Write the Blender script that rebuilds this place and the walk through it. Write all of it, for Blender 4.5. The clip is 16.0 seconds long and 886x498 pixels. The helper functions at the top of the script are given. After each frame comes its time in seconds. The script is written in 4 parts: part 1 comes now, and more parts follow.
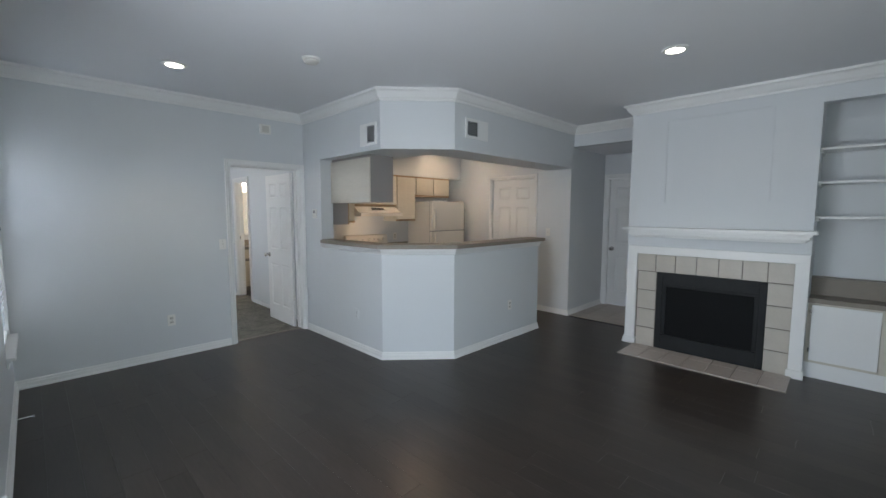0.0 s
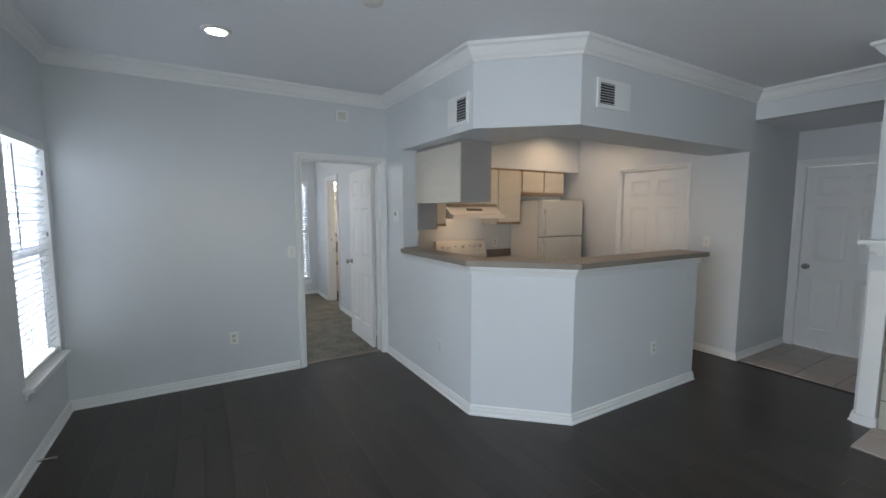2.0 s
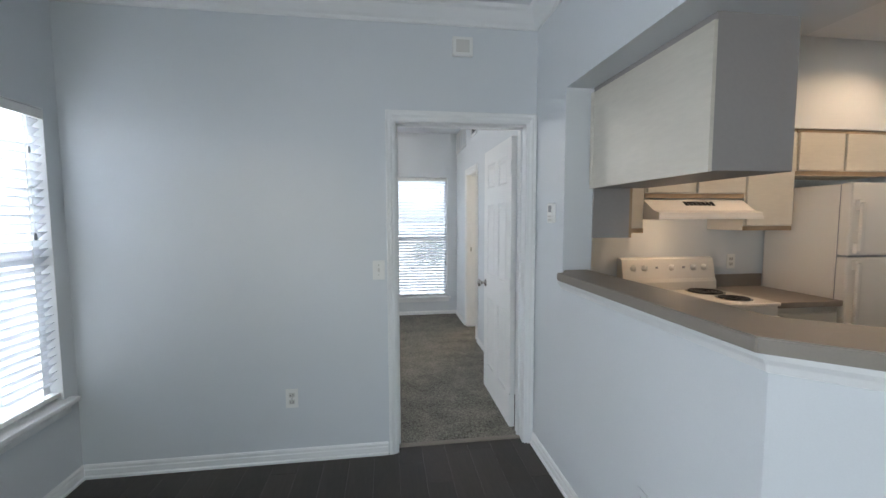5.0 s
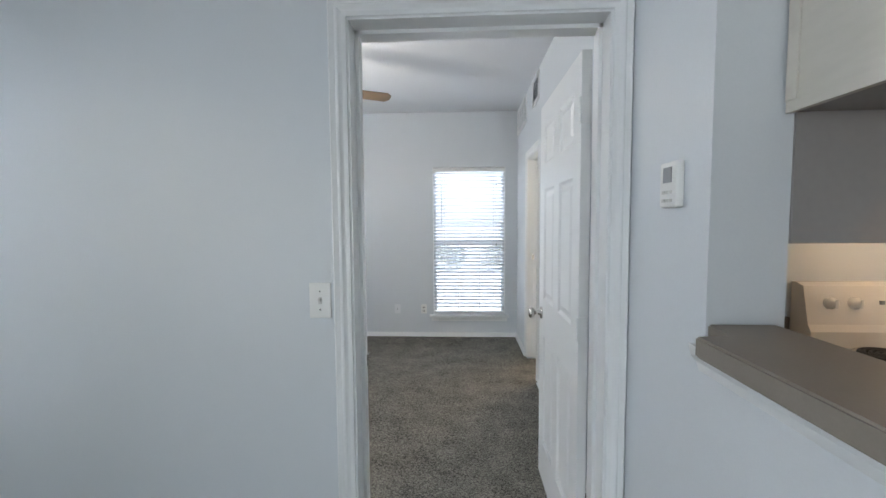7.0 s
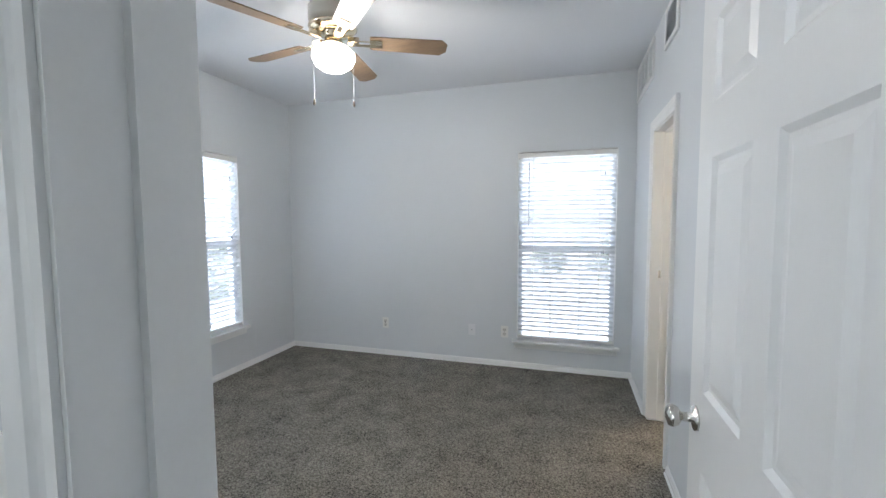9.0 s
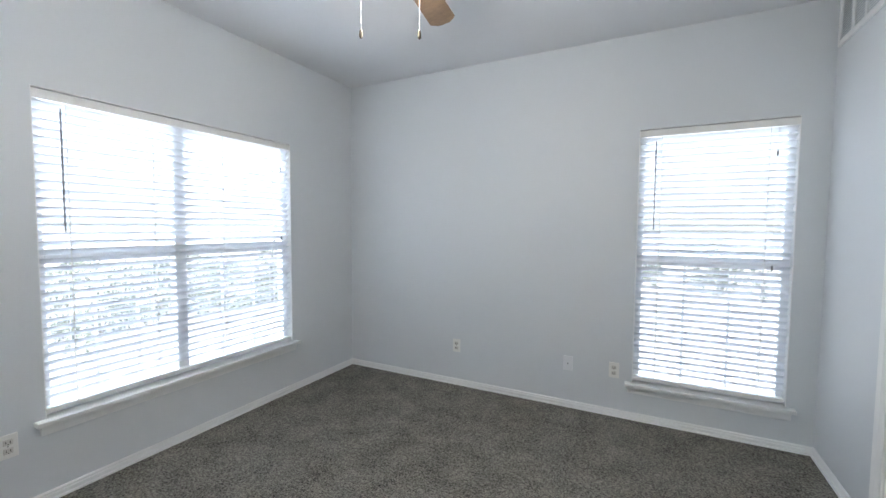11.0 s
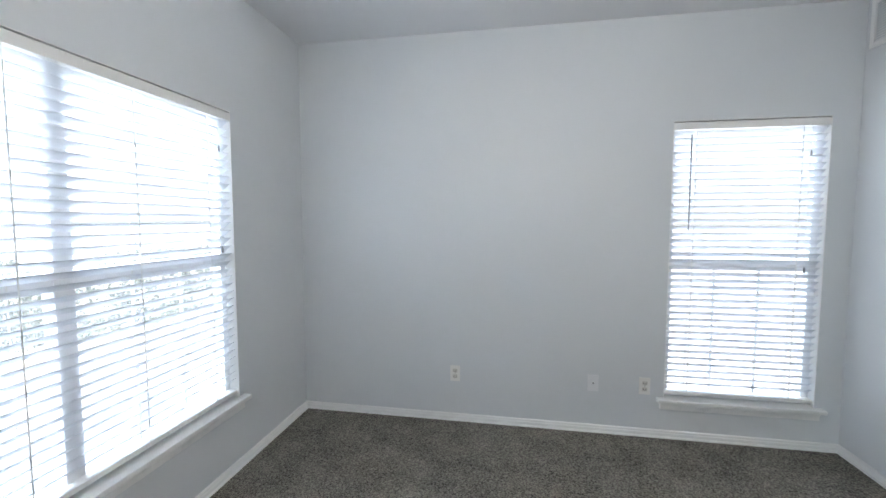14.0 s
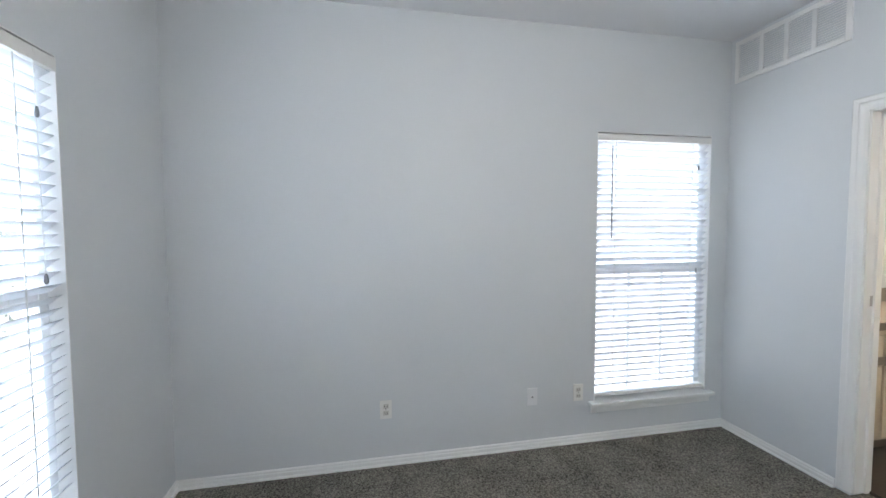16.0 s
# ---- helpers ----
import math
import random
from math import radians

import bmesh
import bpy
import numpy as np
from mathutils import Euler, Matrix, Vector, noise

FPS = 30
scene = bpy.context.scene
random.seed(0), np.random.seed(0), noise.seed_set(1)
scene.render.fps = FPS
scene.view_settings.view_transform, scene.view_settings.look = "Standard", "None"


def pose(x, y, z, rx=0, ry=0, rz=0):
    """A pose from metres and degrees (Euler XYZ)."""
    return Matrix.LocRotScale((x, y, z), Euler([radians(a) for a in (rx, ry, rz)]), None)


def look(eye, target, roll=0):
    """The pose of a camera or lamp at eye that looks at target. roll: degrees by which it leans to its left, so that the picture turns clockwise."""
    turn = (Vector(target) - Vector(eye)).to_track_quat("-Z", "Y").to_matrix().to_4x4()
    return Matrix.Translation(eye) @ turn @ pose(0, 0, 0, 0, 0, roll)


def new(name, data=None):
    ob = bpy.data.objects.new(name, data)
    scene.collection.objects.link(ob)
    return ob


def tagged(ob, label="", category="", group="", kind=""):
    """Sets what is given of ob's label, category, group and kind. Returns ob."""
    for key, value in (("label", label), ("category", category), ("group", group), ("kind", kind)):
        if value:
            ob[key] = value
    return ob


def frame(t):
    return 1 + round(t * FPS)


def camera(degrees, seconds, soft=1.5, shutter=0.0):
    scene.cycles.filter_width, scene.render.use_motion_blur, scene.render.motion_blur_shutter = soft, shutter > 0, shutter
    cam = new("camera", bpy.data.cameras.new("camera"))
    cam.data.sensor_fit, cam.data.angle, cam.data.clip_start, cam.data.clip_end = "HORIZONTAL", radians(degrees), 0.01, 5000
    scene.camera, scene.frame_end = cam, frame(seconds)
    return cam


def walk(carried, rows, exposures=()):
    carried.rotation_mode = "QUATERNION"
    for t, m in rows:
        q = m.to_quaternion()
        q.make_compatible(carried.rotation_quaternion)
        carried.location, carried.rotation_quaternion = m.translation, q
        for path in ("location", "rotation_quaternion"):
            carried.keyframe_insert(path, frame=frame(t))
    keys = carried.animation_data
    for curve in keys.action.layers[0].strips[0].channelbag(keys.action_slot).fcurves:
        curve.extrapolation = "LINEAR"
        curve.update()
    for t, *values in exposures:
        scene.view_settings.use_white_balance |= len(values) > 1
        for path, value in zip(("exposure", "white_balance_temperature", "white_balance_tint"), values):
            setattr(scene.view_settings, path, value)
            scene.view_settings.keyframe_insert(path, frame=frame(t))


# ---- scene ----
cam = camera(94.7, 16.0)
PATH = [
    (0, (0.052, 0.305, 1.52), (1.466, 1.707, 1.339), 0.1),
    (0.5, (0.278, 0.476, 1.545), (1.691, 1.88, 1.362), 0.2),
    (1, (0.484, 0.664, 1.552), (1.834, 2.128, 1.369), 0.2),
    (1.5, (0.667, 0.883, 1.56), (1.845, 2.488, 1.373), 0.1),
    (2, (0.817, 1.156, 1.557), (1.829, 2.871, 1.367), 0.1),
    (2.5, (0.949, 1.403, 1.536), (1.842, 3.183, 1.354), -0.1),
    (3, (1.11, 1.669, 1.531), (1.853, 3.517, 1.347), -0.1),
    (3.5, (1.217, 1.97, 1.512), (1.825, 3.867, 1.337), -0.2),
    (4, (1.332, 2.238, 1.499), (1.826, 4.168, 1.325), -0.3),
    (4.2, (1.381, 2.338, 1.491), (1.83, 4.279, 1.322), -0.3),
    (6.5, (1.943, 3.652, 1.432), (1.927, 5.647, 1.295), -0.2),
    (7, (2.012, 3.945, 1.409), (1.912, 5.938, 1.278), -0.4),
    (7.5, (2.056, 4.225, 1.4), (1.864, 6.212, 1.271), -0.4),
    (8, (2.05, 4.53, 1.39), (1.747, 6.504, 1.271), -0.7),
    (8.5, (2.05, 4.765, 1.412), (1.62, 6.713, 1.289), -0.5),
    (9, (2.112, 4.988, 1.43), (1.524, 6.893, 1.292), -0.3),
    (9.5, (2.12, 5.204, 1.426), (1.378, 7.057, 1.293), 0.0),
    (10, (2.057, 5.425, 1.436), (1.191, 7.222, 1.301), 0.2),
    (10.2, (2.002, 5.49, 1.413), (1.094, 7.268, 1.293), 0.3),
    (12.3, (1.28, 6.042, 1.381), (0.38, 7.825, 1.27), 0.7),
    (12.5, (1.216, 6.055, 1.389), (0.374, 7.866, 1.269), 0.6),
    (13, (0.988, 6.045, 1.42), (0.326, 7.927, 1.284), 0.4),
    (13.5, (0.798, 6.04, 1.453), (0.301, 7.972, 1.311), 0.2),
    (14, (0.638, 6.1, 1.442), (0.293, 8.065, 1.303), 0.0),
    (14.5, (0.484, 6.201, 1.454), (0.304, 8.188, 1.315), -0.1),
    (15, (0.309, 6.29, 1.468), (0.318, 8.285, 1.334), -0.1),
    (15.5, (0.191, 6.405, 1.463), (0.385, 8.392, 1.341), -0.2),
    (16, (0.086, 6.504, 1.448), (0.481, 8.462, 1.342), -0.3),
]
EXPO, SKY, DS_Y = 0.65, 0.24, 4.4
P_PATIO, P_WEST, P_LIV, P_BW, P_BN, P_KIT, P_BATH = 11, 48, 135, 220, 122, 22, 26
walk(cam, [(t, look(eye, target, roll)) for t, eye, target, roll in PATH],
     exposures=[(0.0, EXPO), (4.0, EXPO + 0.15), (6.5, EXPO + 0.38), (8.0, EXPO + 0.32), (9.5, EXPO + 0.45), (16.0, EXPO + 0.45)])

# ---- world and light ----
world = bpy.data.worlds.new("world")
scene.world = world
world.use_nodes = True
wn = world.node_tree
sky = wn.nodes.new("ShaderNodeTexSky")
sky.sky_type, sky.sun_disc = "NISHITA", False
sky.sun_elevation, sky.sun_rotation = radians(55), radians(100)
sky.air_density, sky.dust_density = 1.0, 2.0
bg = wn.nodes["Background"]
bg.inputs["Strength"].default_value = SKY
wn.links.new(sky.outputs["Color"], bg.inputs["Color"])


def lamp(name, kind, m, energy, color, **more):
    data = bpy.data.lights.new(name, kind)
    data.energy, data.color = energy, color
    for key, value in more.items():
        if key == "size":
            data.size = value
        elif key == "size_y":
            data.shape, data.size_y = "RECTANGLE", value
        elif key == "angle":
            data.angle = value
        elif key == "radius":
            data.shadow_soft_size = value
        elif key == "spot":
            data.spot_size, data.spot_blend = value, 0.6
    ob = new(name, data)
    ob.matrix_world = m
    return ob


lamp("sun", "SUN", look((6, -2, 9), (0, 0, 0)), 5.0, (1.0, 0.95, 0.88), angle=radians(0.5))
DAY, DAY_GARDEN, DAY_BED = (0.86, 0.92, 1.0), (0.84, 1.0, 0.95), (0.77, 0.88, 1.0)
# daylight in the window openings, outside the blinds
# patio lamp: fill from an unseen, assumed opening in the south wall
lamp("patio_daylight", "AREA", look((1.1, -1.66, 1.15), (1.1, 2.0, 1.05)), P_PATIO, DAY_GARDEN, size=2.1, size_y=2.0)
lamp("living_wide_window_daylight", "AREA", look((-0.6, 1.75, 1.45), (1.4, 1.75, 1.3)), P_WEST, DAY, size=1.5, size_y=1.5)
lamp("living_window_daylight", "AREA", look((-1.0, 4.79, 2.3), (0.4, 4.79, 1.0)), P_LIV, DAY, size=1.6, size_y=1.6)
lamp("bedroom_west_daylight", "AREA", look((-2.1, 7.4, 2.9), (-0.6, 7.4, 1.2)), P_BW, DAY_BED, size=2.2, size_y=1.8)
lamp("bedroom_north_daylight", "AREA", look((2.05, 10.1, 2.9), (2.05, 8.7, 1.2)), P_BN, DAY_BED, size=1.5, size_y=1.8)
WARM = (1.0, 0.69, 0.43)
lamp("recessed_glow", "SPOT", look((0.955, 4.28, 2.69), (0.955, 4.28, 0)), 14, (1.0, 0.9, 0.75), radius=0.06, spot=radians(110))
lamp("recessed_glow", "SPOT", look((3.46, 1.29, 2.69), (3.46, 1.29, 0)), 14, (1.0, 0.9, 0.75), radius=0.06, spot=radians(110))
lamp("kitchen_can_glow", "SPOT", look((4.85, 4.85, 2.69), (4.85, 4.78, 0)), P_KIT * 0.85, WARM, radius=0.07, spot=radians(150))
lamp("kitchen_can_glow", "SPOT", look((3.7, 4.45, 2.69), (3.7, 4.45, 0)), P_KIT * 1.0, WARM, radius=0.07, spot=radians(150))
lamp("hood_glow", "POINT", look((3.6, 5.35, 1.44), (3.6, 5.3, 0)), 1.3, WARM, radius=0.04)
lamp("fan_globe_glow", "POINT", look((0.855, 7.03, 2.20), (0.855, 7.03, 0)), 17, (1.0, 0.96, 0.92), radius=0.1)
lamp("bath_glow", "POINT", look((3.3, 8.5, 2.2), (3.3, 8.5, 0)), P_BATH, (1.0, 0.76, 0.52), radius=0.08)


# ---- materials ----
def mat(name, base, rough=0.6, metal=0.0, var=0.06, scale=4.0, fine=60.0, bump=0.05, dist=0.002, spec=0.5, rand=0.0, stretch=None, detail=4.0, broad=1.0):
    m = bpy.data.materials.new(name)
    m.use_nodes = True
    nt = m.node_tree
    n, l = nt.nodes, nt.links
    b = n["Principled BSDF"]
    b.inputs["Roughness"].default_value, b.inputs["Metallic"].default_value = rough, metal
    b.inputs["Specular IOR Level"].default_value = spec
    co = n.new("ShaderNodeTexCoord")
    mp = n.new("ShaderNodeMapping")
    l.new(co.outputs["Object"], mp.inputs["Vector"])
    if stretch:
        mp.inputs["Scale"].default_value = stretch
    big, small = n.new("ShaderNodeTexNoise"), n.new("ShaderNodeTexNoise")
    big.inputs["Scale"].default_value, small.inputs["Scale"].default_value = scale, fine
    big.inputs["Detail"].default_value = small.inputs["Detail"].default_value = detail
    for t in (big, small):
        l.new(mp.outputs["Vector"], t.inputs["Vector"])
    add = n.new("ShaderNodeMath")
    add.operation = "ADD"
    for k, (t, share) in enumerate(((big, broad), (small, 2 - broad))):
        scaled = n.new("ShaderNodeMath")
        scaled.operation = "MULTIPLY"
        scaled.inputs[1].default_value = share
        l.new(t.outputs["Fac"], scaled.inputs[0])
        l.new(scaled.outputs[0], add.inputs[k])
    source = add.outputs[0]
    if rand:
        info = n.new("ShaderNodeObjectInfo")
        mul = n.new("ShaderNodeMath")
        mul.operation = "MULTIPLY_ADD"
        mul.inputs[1].default_value = rand
        l.new(info.outputs["Random"], mul.inputs[0])
        l.new(source, mul.inputs[2])
        source = mul.outputs[0]
    rng = n.new("ShaderNodeMapRange")
    rng.inputs["From Min"].default_value, rng.inputs["From Max"].default_value = 0.6, 1.4 + rand
    rng.inputs["To Min"].default_value, rng.inputs["To Max"].default_value = 1 - var, 1 + var
    l.new(source, rng.inputs["Value"])
    mix = n.new("ShaderNodeVectorMath")
    mix.operation = "SCALE"
    mix.inputs[0].default_value = base
    l.new(rng.outputs["Result"], mix.inputs["Scale"])
    l.new(mix.outputs["Vector"], b.inputs["Base Color"])
    if bump:
        bm = n.new("ShaderNodeBump")
        bm.inputs["Strength"].default_value, bm.inputs["Distance"].default_value = bump, dist
        l.new(small.outputs["Fac"], bm.inputs["Height"])
        l.new(bm.outputs["Normal"], b.inputs["Normal"])
    return m


def glow(name, color, strength):
    m = bpy.data.materials.new(name)
    m.use_nodes = True
    b = m.node_tree.nodes["Principled BSDF"]
    b.inputs["Base Color"].default_value = (*color, 1)
    b.inputs["Emission Color"].default_value = (*color, 1)
    b.inputs["Emission Strength"].default_value = strength
    return m


M_WALL = mat("grey_wall_paint", (0.655, 0.685, 0.71), 0.5, var=0.025, scale=1.2, fine=220, bump=0.12, dist=0.001)
M_CEIL = mat("ceiling_paint", (0.76, 0.775, 0.80), 0.75, var=0.02, scale=1.0, fine=160, bump=0.2, dist=0.002)
M_TRIM = mat("white_trim_paint", (0.80, 0.81, 0.81), 0.32, var=0.015, scale=3, fine=90, bump=0.02)
M_DOOR = mat("white_door_paint", (0.79, 0.80, 0.80), 0.30, var=0.015, scale=2, fine=40, bump=0.05, stretch=(8, 8, 1))
M_FLOOR = mat("dark_wood_floor", (0.034, 0.027, 0.023), 0.33, var=0.5, scale=1.2, fine=7, bump=0.03, dist=0.001, rand=0.5, stretch=(9, 1, 1), spec=0.42)
M_FSLAB = mat("dark_subfloor", (0.012, 0.010, 0.009), 0.6)
M_CARPET = mat("grey_carpet", (0.20, 0.19, 0.165), 0.95, var=1.0, scale=5.5, fine=120, bump=1.0, dist=0.012, spec=0.1, detail=3.5, broad=0.42)
M_TILE = mat("beige_ceramic_tile", (0.50, 0.47, 0.42), 0.35, var=0.08, scale=8, fine=50, bump=0.05, rand=0.5)
M_HTILE = mat("hearth_floor_tile", (0.40, 0.36, 0.33), 0.4, var=0.12, scale=8, fine=50, bump=0.05, rand=0.5)
M_GROUT = mat("tile_grout", (0.22, 0.20, 0.18), 0.9, var=0.2, scale=20)
M_BLACK = mat("black_metal", (0.018, 0.020, 0.022), 0.55, var=0.2, scale=6, spec=0.25)
M_SOOT = mat("firebox_soot", (0.012, 0.012, 0.012), 0.9, var=0.4, scale=5)
M_MESH = mat("firebox_screen", (0.006, 0.007, 0.008), 0.6, var=0.2, fine=300, bump=0.3, spec=0.15)
M_LEDGE = mat("taupe_laminate", (0.235, 0.205, 0.175), 0.48, var=0.06, scale=10, fine=250, bump=0.02)
M_CAB = mat("cream_cabinet_laminate", (0.60, 0.565, 0.495), 0.42, var=0.06, scale=1.6, fine=14, bump=0.02, stretch=(1, 1, 5))
M_OAK = mat("oak_edge", (0.36, 0.26, 0.17), 0.45, var=0.15, scale=3, fine=30, stretch=(6, 6, 1))
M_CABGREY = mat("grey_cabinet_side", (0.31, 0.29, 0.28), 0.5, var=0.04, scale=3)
M_APPL = mat("white_appliance_enamel", (0.76, 0.73, 0.68), 0.25, var=0.015, scale=3, fine=200, bump=0.03)
M_PLASTIC = mat("white_plastic", (0.80, 0.80, 0.78), 0.35, var=0.01)
M_GREYPL = mat("grey_plastic", (0.25, 0.26, 0.27), 0.4, var=0.03)
M_DARK = mat("dark_void", (0.02, 0.02, 0.022), 0.7, var=0.1)
M_CHROME = mat("brushed_nickel", (0.62, 0.60, 0.57), 0.22, 1.0, var=0.04, fine=200, bump=0.02)
M_BRASS = mat("polished_brass", (0.72, 0.61, 0.44), 0.18, 1.0, var=0.05)
M_BLADE = mat("oak_fan_blade", (0.17, 0.115, 0.072), 0.4, var=0.3, scale=3, fine=24, stretch=(1, 9, 9), bump=0.04)
M_SOCKET = mat("ivory_socket", (0.62, 0.61, 0.58), 0.4, var=0.01)
M_VINYL = mat("white_vinyl_frame", (0.82, 0.83, 0.85), 0.4, var=0.01)
M_LEAF = mat("foliage", (0.12, 0.135, 0.085), 0.5, var=0.5, scale=2, fine=20)
M_BARK = mat("bark", (0.10, 0.08, 0.06), 0.9, var=0.3, scale=6, stretch=(4, 4, 1))
M_GROUND = mat("pale_concrete_ground", (0.42, 0.41, 0.38), 0.9, var=0.15, scale=0.5, fine=12)
M_MIRROR = mat("mirror_glass", (0.85, 0.87, 0.87), 0.03, 1.0, var=0.0, bump=0)
M_VANITY = mat("beige_vanity", (0.62, 0.55, 0.44), 0.45, var=0.04)
M_BATHFLOOR = mat("dark_bath_floor", (0.035, 0.03, 0.028), 0.4, var=0.2)
M_CORD = mat("grey_cord", (0.30, 0.30, 0.31), 0.6, var=0.02)
M_LAMPON = glow("lit_lamp", (1.0, 0.93, 0.82), 8.0)
M_GLOBE = glow("lit_opal_glass", (1.0, 0.96, 0.90), 5.0)

M_SLAT = mat("white_faux_wood_slat", (0.80, 0.81, 0.83), 0.4, var=0.01, bump=0)
nt = M_SLAT.node_tree
tr = nt.nodes.new("ShaderNodeBsdfTranslucent")
tr.inputs["Color"].default_value = (0.75, 0.78, 0.82, 1)
mx = nt.nodes.new("ShaderNodeMixShader")
mx.inputs[0].default_value = 0.24
nt.links.new(nt.nodes["Principled BSDF"].outputs[0], mx.inputs[1])
nt.links.new(tr.outputs[0], mx.inputs[2])
nt.links.new(mx.outputs[0], nt.nodes["Material Output"].inputs["Surface"])

M_GLASS = bpy.data.materials.new("window_glass")
M_GLASS.use_nodes = True
nt = M_GLASS.node_tree
tp, gl, mx = nt.nodes.new("ShaderNodeBsdfTransparent"), nt.nodes.new("ShaderNodeBsdfGlossy"), nt.nodes.new("ShaderNodeMixShader")
gl.inputs["Roughness"].default_value = 0.02
mx.inputs[0].default_value = 0.06
nt.links.new(tp.outputs[0], mx.inputs[1])
nt.links.new(gl.outputs[0], mx.inputs[2])
# translucent share glows white from outside, imitating glare that washes out the view
glare_veil, veil_mix = nt.nodes.new("ShaderNodeBsdfTranslucent"), nt.nodes.new("ShaderNodeMixShader")
glare_veil.inputs["Color"].default_value = (0.85, 0.87, 0.9, 1)
veil_mix.inputs[0].default_value = 0.04
nt.links.new(mx.outputs[0], veil_mix.inputs[1])
nt.links.new(glare_veil.outputs[0], veil_mix.inputs[2])
nt.links.new(veil_mix.outputs[0], nt.nodes["Material Output"].inputs["Surface"])


# ---- mesh helpers ----
def box(bm, x0, y0, z0, x1, y1, z1, bevel=0.0, m=None):
    vs = [bm.verts.new((x, y, z)) for z in (z0, z1) for x, y in ((x0, y0), (x1, y0), (x1, y1), (x0, y1))]
    fs = [bm.faces.new([vs[i] for i in f]) for f in ((3, 2, 1, 0), (4, 5, 6, 7), (0, 1, 5, 4), (1, 2, 6, 5), (2, 3, 7, 6), (3, 0, 4, 7))]
    if bevel:
        edges = list({e for f in fs for e in f.edges})
        got = bmesh.ops.bevel(bm, geom=edges, offset=bevel, segments=2, affect="EDGES", profile=0.6)
        vs = list({v for f in got["faces"] for v in f.verts} | {v for v in vs if v.is_valid})
    if m is not None:
        bmesh.ops.transform(bm, matrix=m, verts=[v for v in vs if v.is_valid])
    return bm


def boxes(*rows, bevel=0.0):
    bm = bmesh.new()
    for r in rows:
        box(bm, *r, bevel=bevel)
    return bm


def prism(bm, pts, z0, z1):
    lo, hi = [bm.verts.new((x, y, z0)) for x, y in pts], [bm.verts.new((x, y, z1)) for x, y in pts]
    bm.faces.new(lo[::-1]), bm.faces.new(hi)
    for i in range(len(pts)):
        j = (i + 1) % len(pts)
        bm.faces.new((lo[i], lo[j], hi[j], hi[i]))
    return bm


def cyl(bm, p, r0, r1, h, axis="z", seg=20):
    m = {"z": Matrix(), "x": Matrix.Rotation(radians(90), 4, "Y"), "y": Matrix.Rotation(radians(-90), 4, "X")}[axis]
    bmesh.ops.create_cone(bm, cap_ends=True, segments=seg, radius1=r0, radius2=r1, depth=h, matrix=Matrix.Translation(p) @ m)
    return bm


def lathe(bm, p, prof, seg=24, axis="z"):
    """Turns (radius, height) pairs round an axis through p."""
    m = Matrix.Translation(p) @ {"z": Matrix(), "x": Matrix.Rotation(radians(90), 4, "Y"), "-x": Matrix.Rotation(radians(-90), 4, "Y"), "y": Matrix.Rotation(radians(-90), 4, "X"), "-y": Matrix.Rotation(radians(90), 4, "X")}[axis]
    rings = []
    for r, h in prof:
        rings.append([bm.verts.new(m @ Vector((max(r, 1e-4) * math.cos(2 * math.pi * k / seg), max(r, 1e-4) * math.sin(2 * math.pi * k / seg), h))) for k in range(seg)])
    for a, b in zip(rings, rings[1:]):
        for k in range(seg):
            f = bm.faces.new((a[k], a[(k + 1) % seg], b[(k + 1) % seg], b[k]))
            f.smooth = True
    bm.faces.new(rings[0][::-1]), bm.faces.new(rings[-1])
    return bm


def sweep(bm, path, prof, side=1):
    """Mitres a profile of (out, z) pairs along a path in plan; side 1: out is to the left of the way."""
    n = len(path)
    rings = []
    for i, (x, y) in enumerate(path):
        dirs = []
        if i:
            dirs.append((Vector(path[i]) - Vector(path[i - 1])).normalized())
        if i < n - 1:
            dirs.append((Vector(path[i + 1]) - Vector(path[i])).normalized())
        nrm = [Vector((-d.y, d.x)) * side for d in dirs]
        q = sum(nrm, Vector((0, 0))).normalized()
        k = 1 / max(0.3, q.dot(nrm[0]))
        rings.append([bm.verts.new((x + q.x * o * k, y + q.y * o * k, z)) for o, z in prof])
    m = len(prof)
    for a, b in zip(rings, rings[1:]):
        for j in range(m):
            bm.faces.new((a[j], a[(j + 1) % m], b[(j + 1) % m], b[j]))
    bm.faces.new(rings[0]), bm.faces.new(rings[-1][::-1])
    bmesh.ops.recalc_face_normals(bm, faces=bm.faces[:])
    return bm


def mesh_of(name, bm, material):
    bmesh.ops.recalc_face_normals(bm, faces=bm.faces[:])
    data = bpy.data.meshes.new(name)
    bm.to_mesh(data)
    bm.free()
    data.materials.append(material)
    return data


def setting(name, bm, material, label="", category=""):
    return tagged(new(name, mesh_of(name, bm, material)), label, category, kind="structure")


def thing(name, at, label, category, group="", kind=""):
    ob = new(name)
    ob.location = at
    ob.empty_display_size = 0.05
    return tagged(ob, label, category, group, kind)


def part(name, bm, material, parent, label=""):
    ob = new(name, mesh_of(name, bm, material))
    ob.parent = parent
    return tagged(ob, label)


def lone(name, bm, material, label, category, group=""):
    return tagged(new(name, mesh_of(name, bm, material)), label, category, group)


CH, CL_ = 2.74, 2.712   # ceiling heights: bedroom, living room
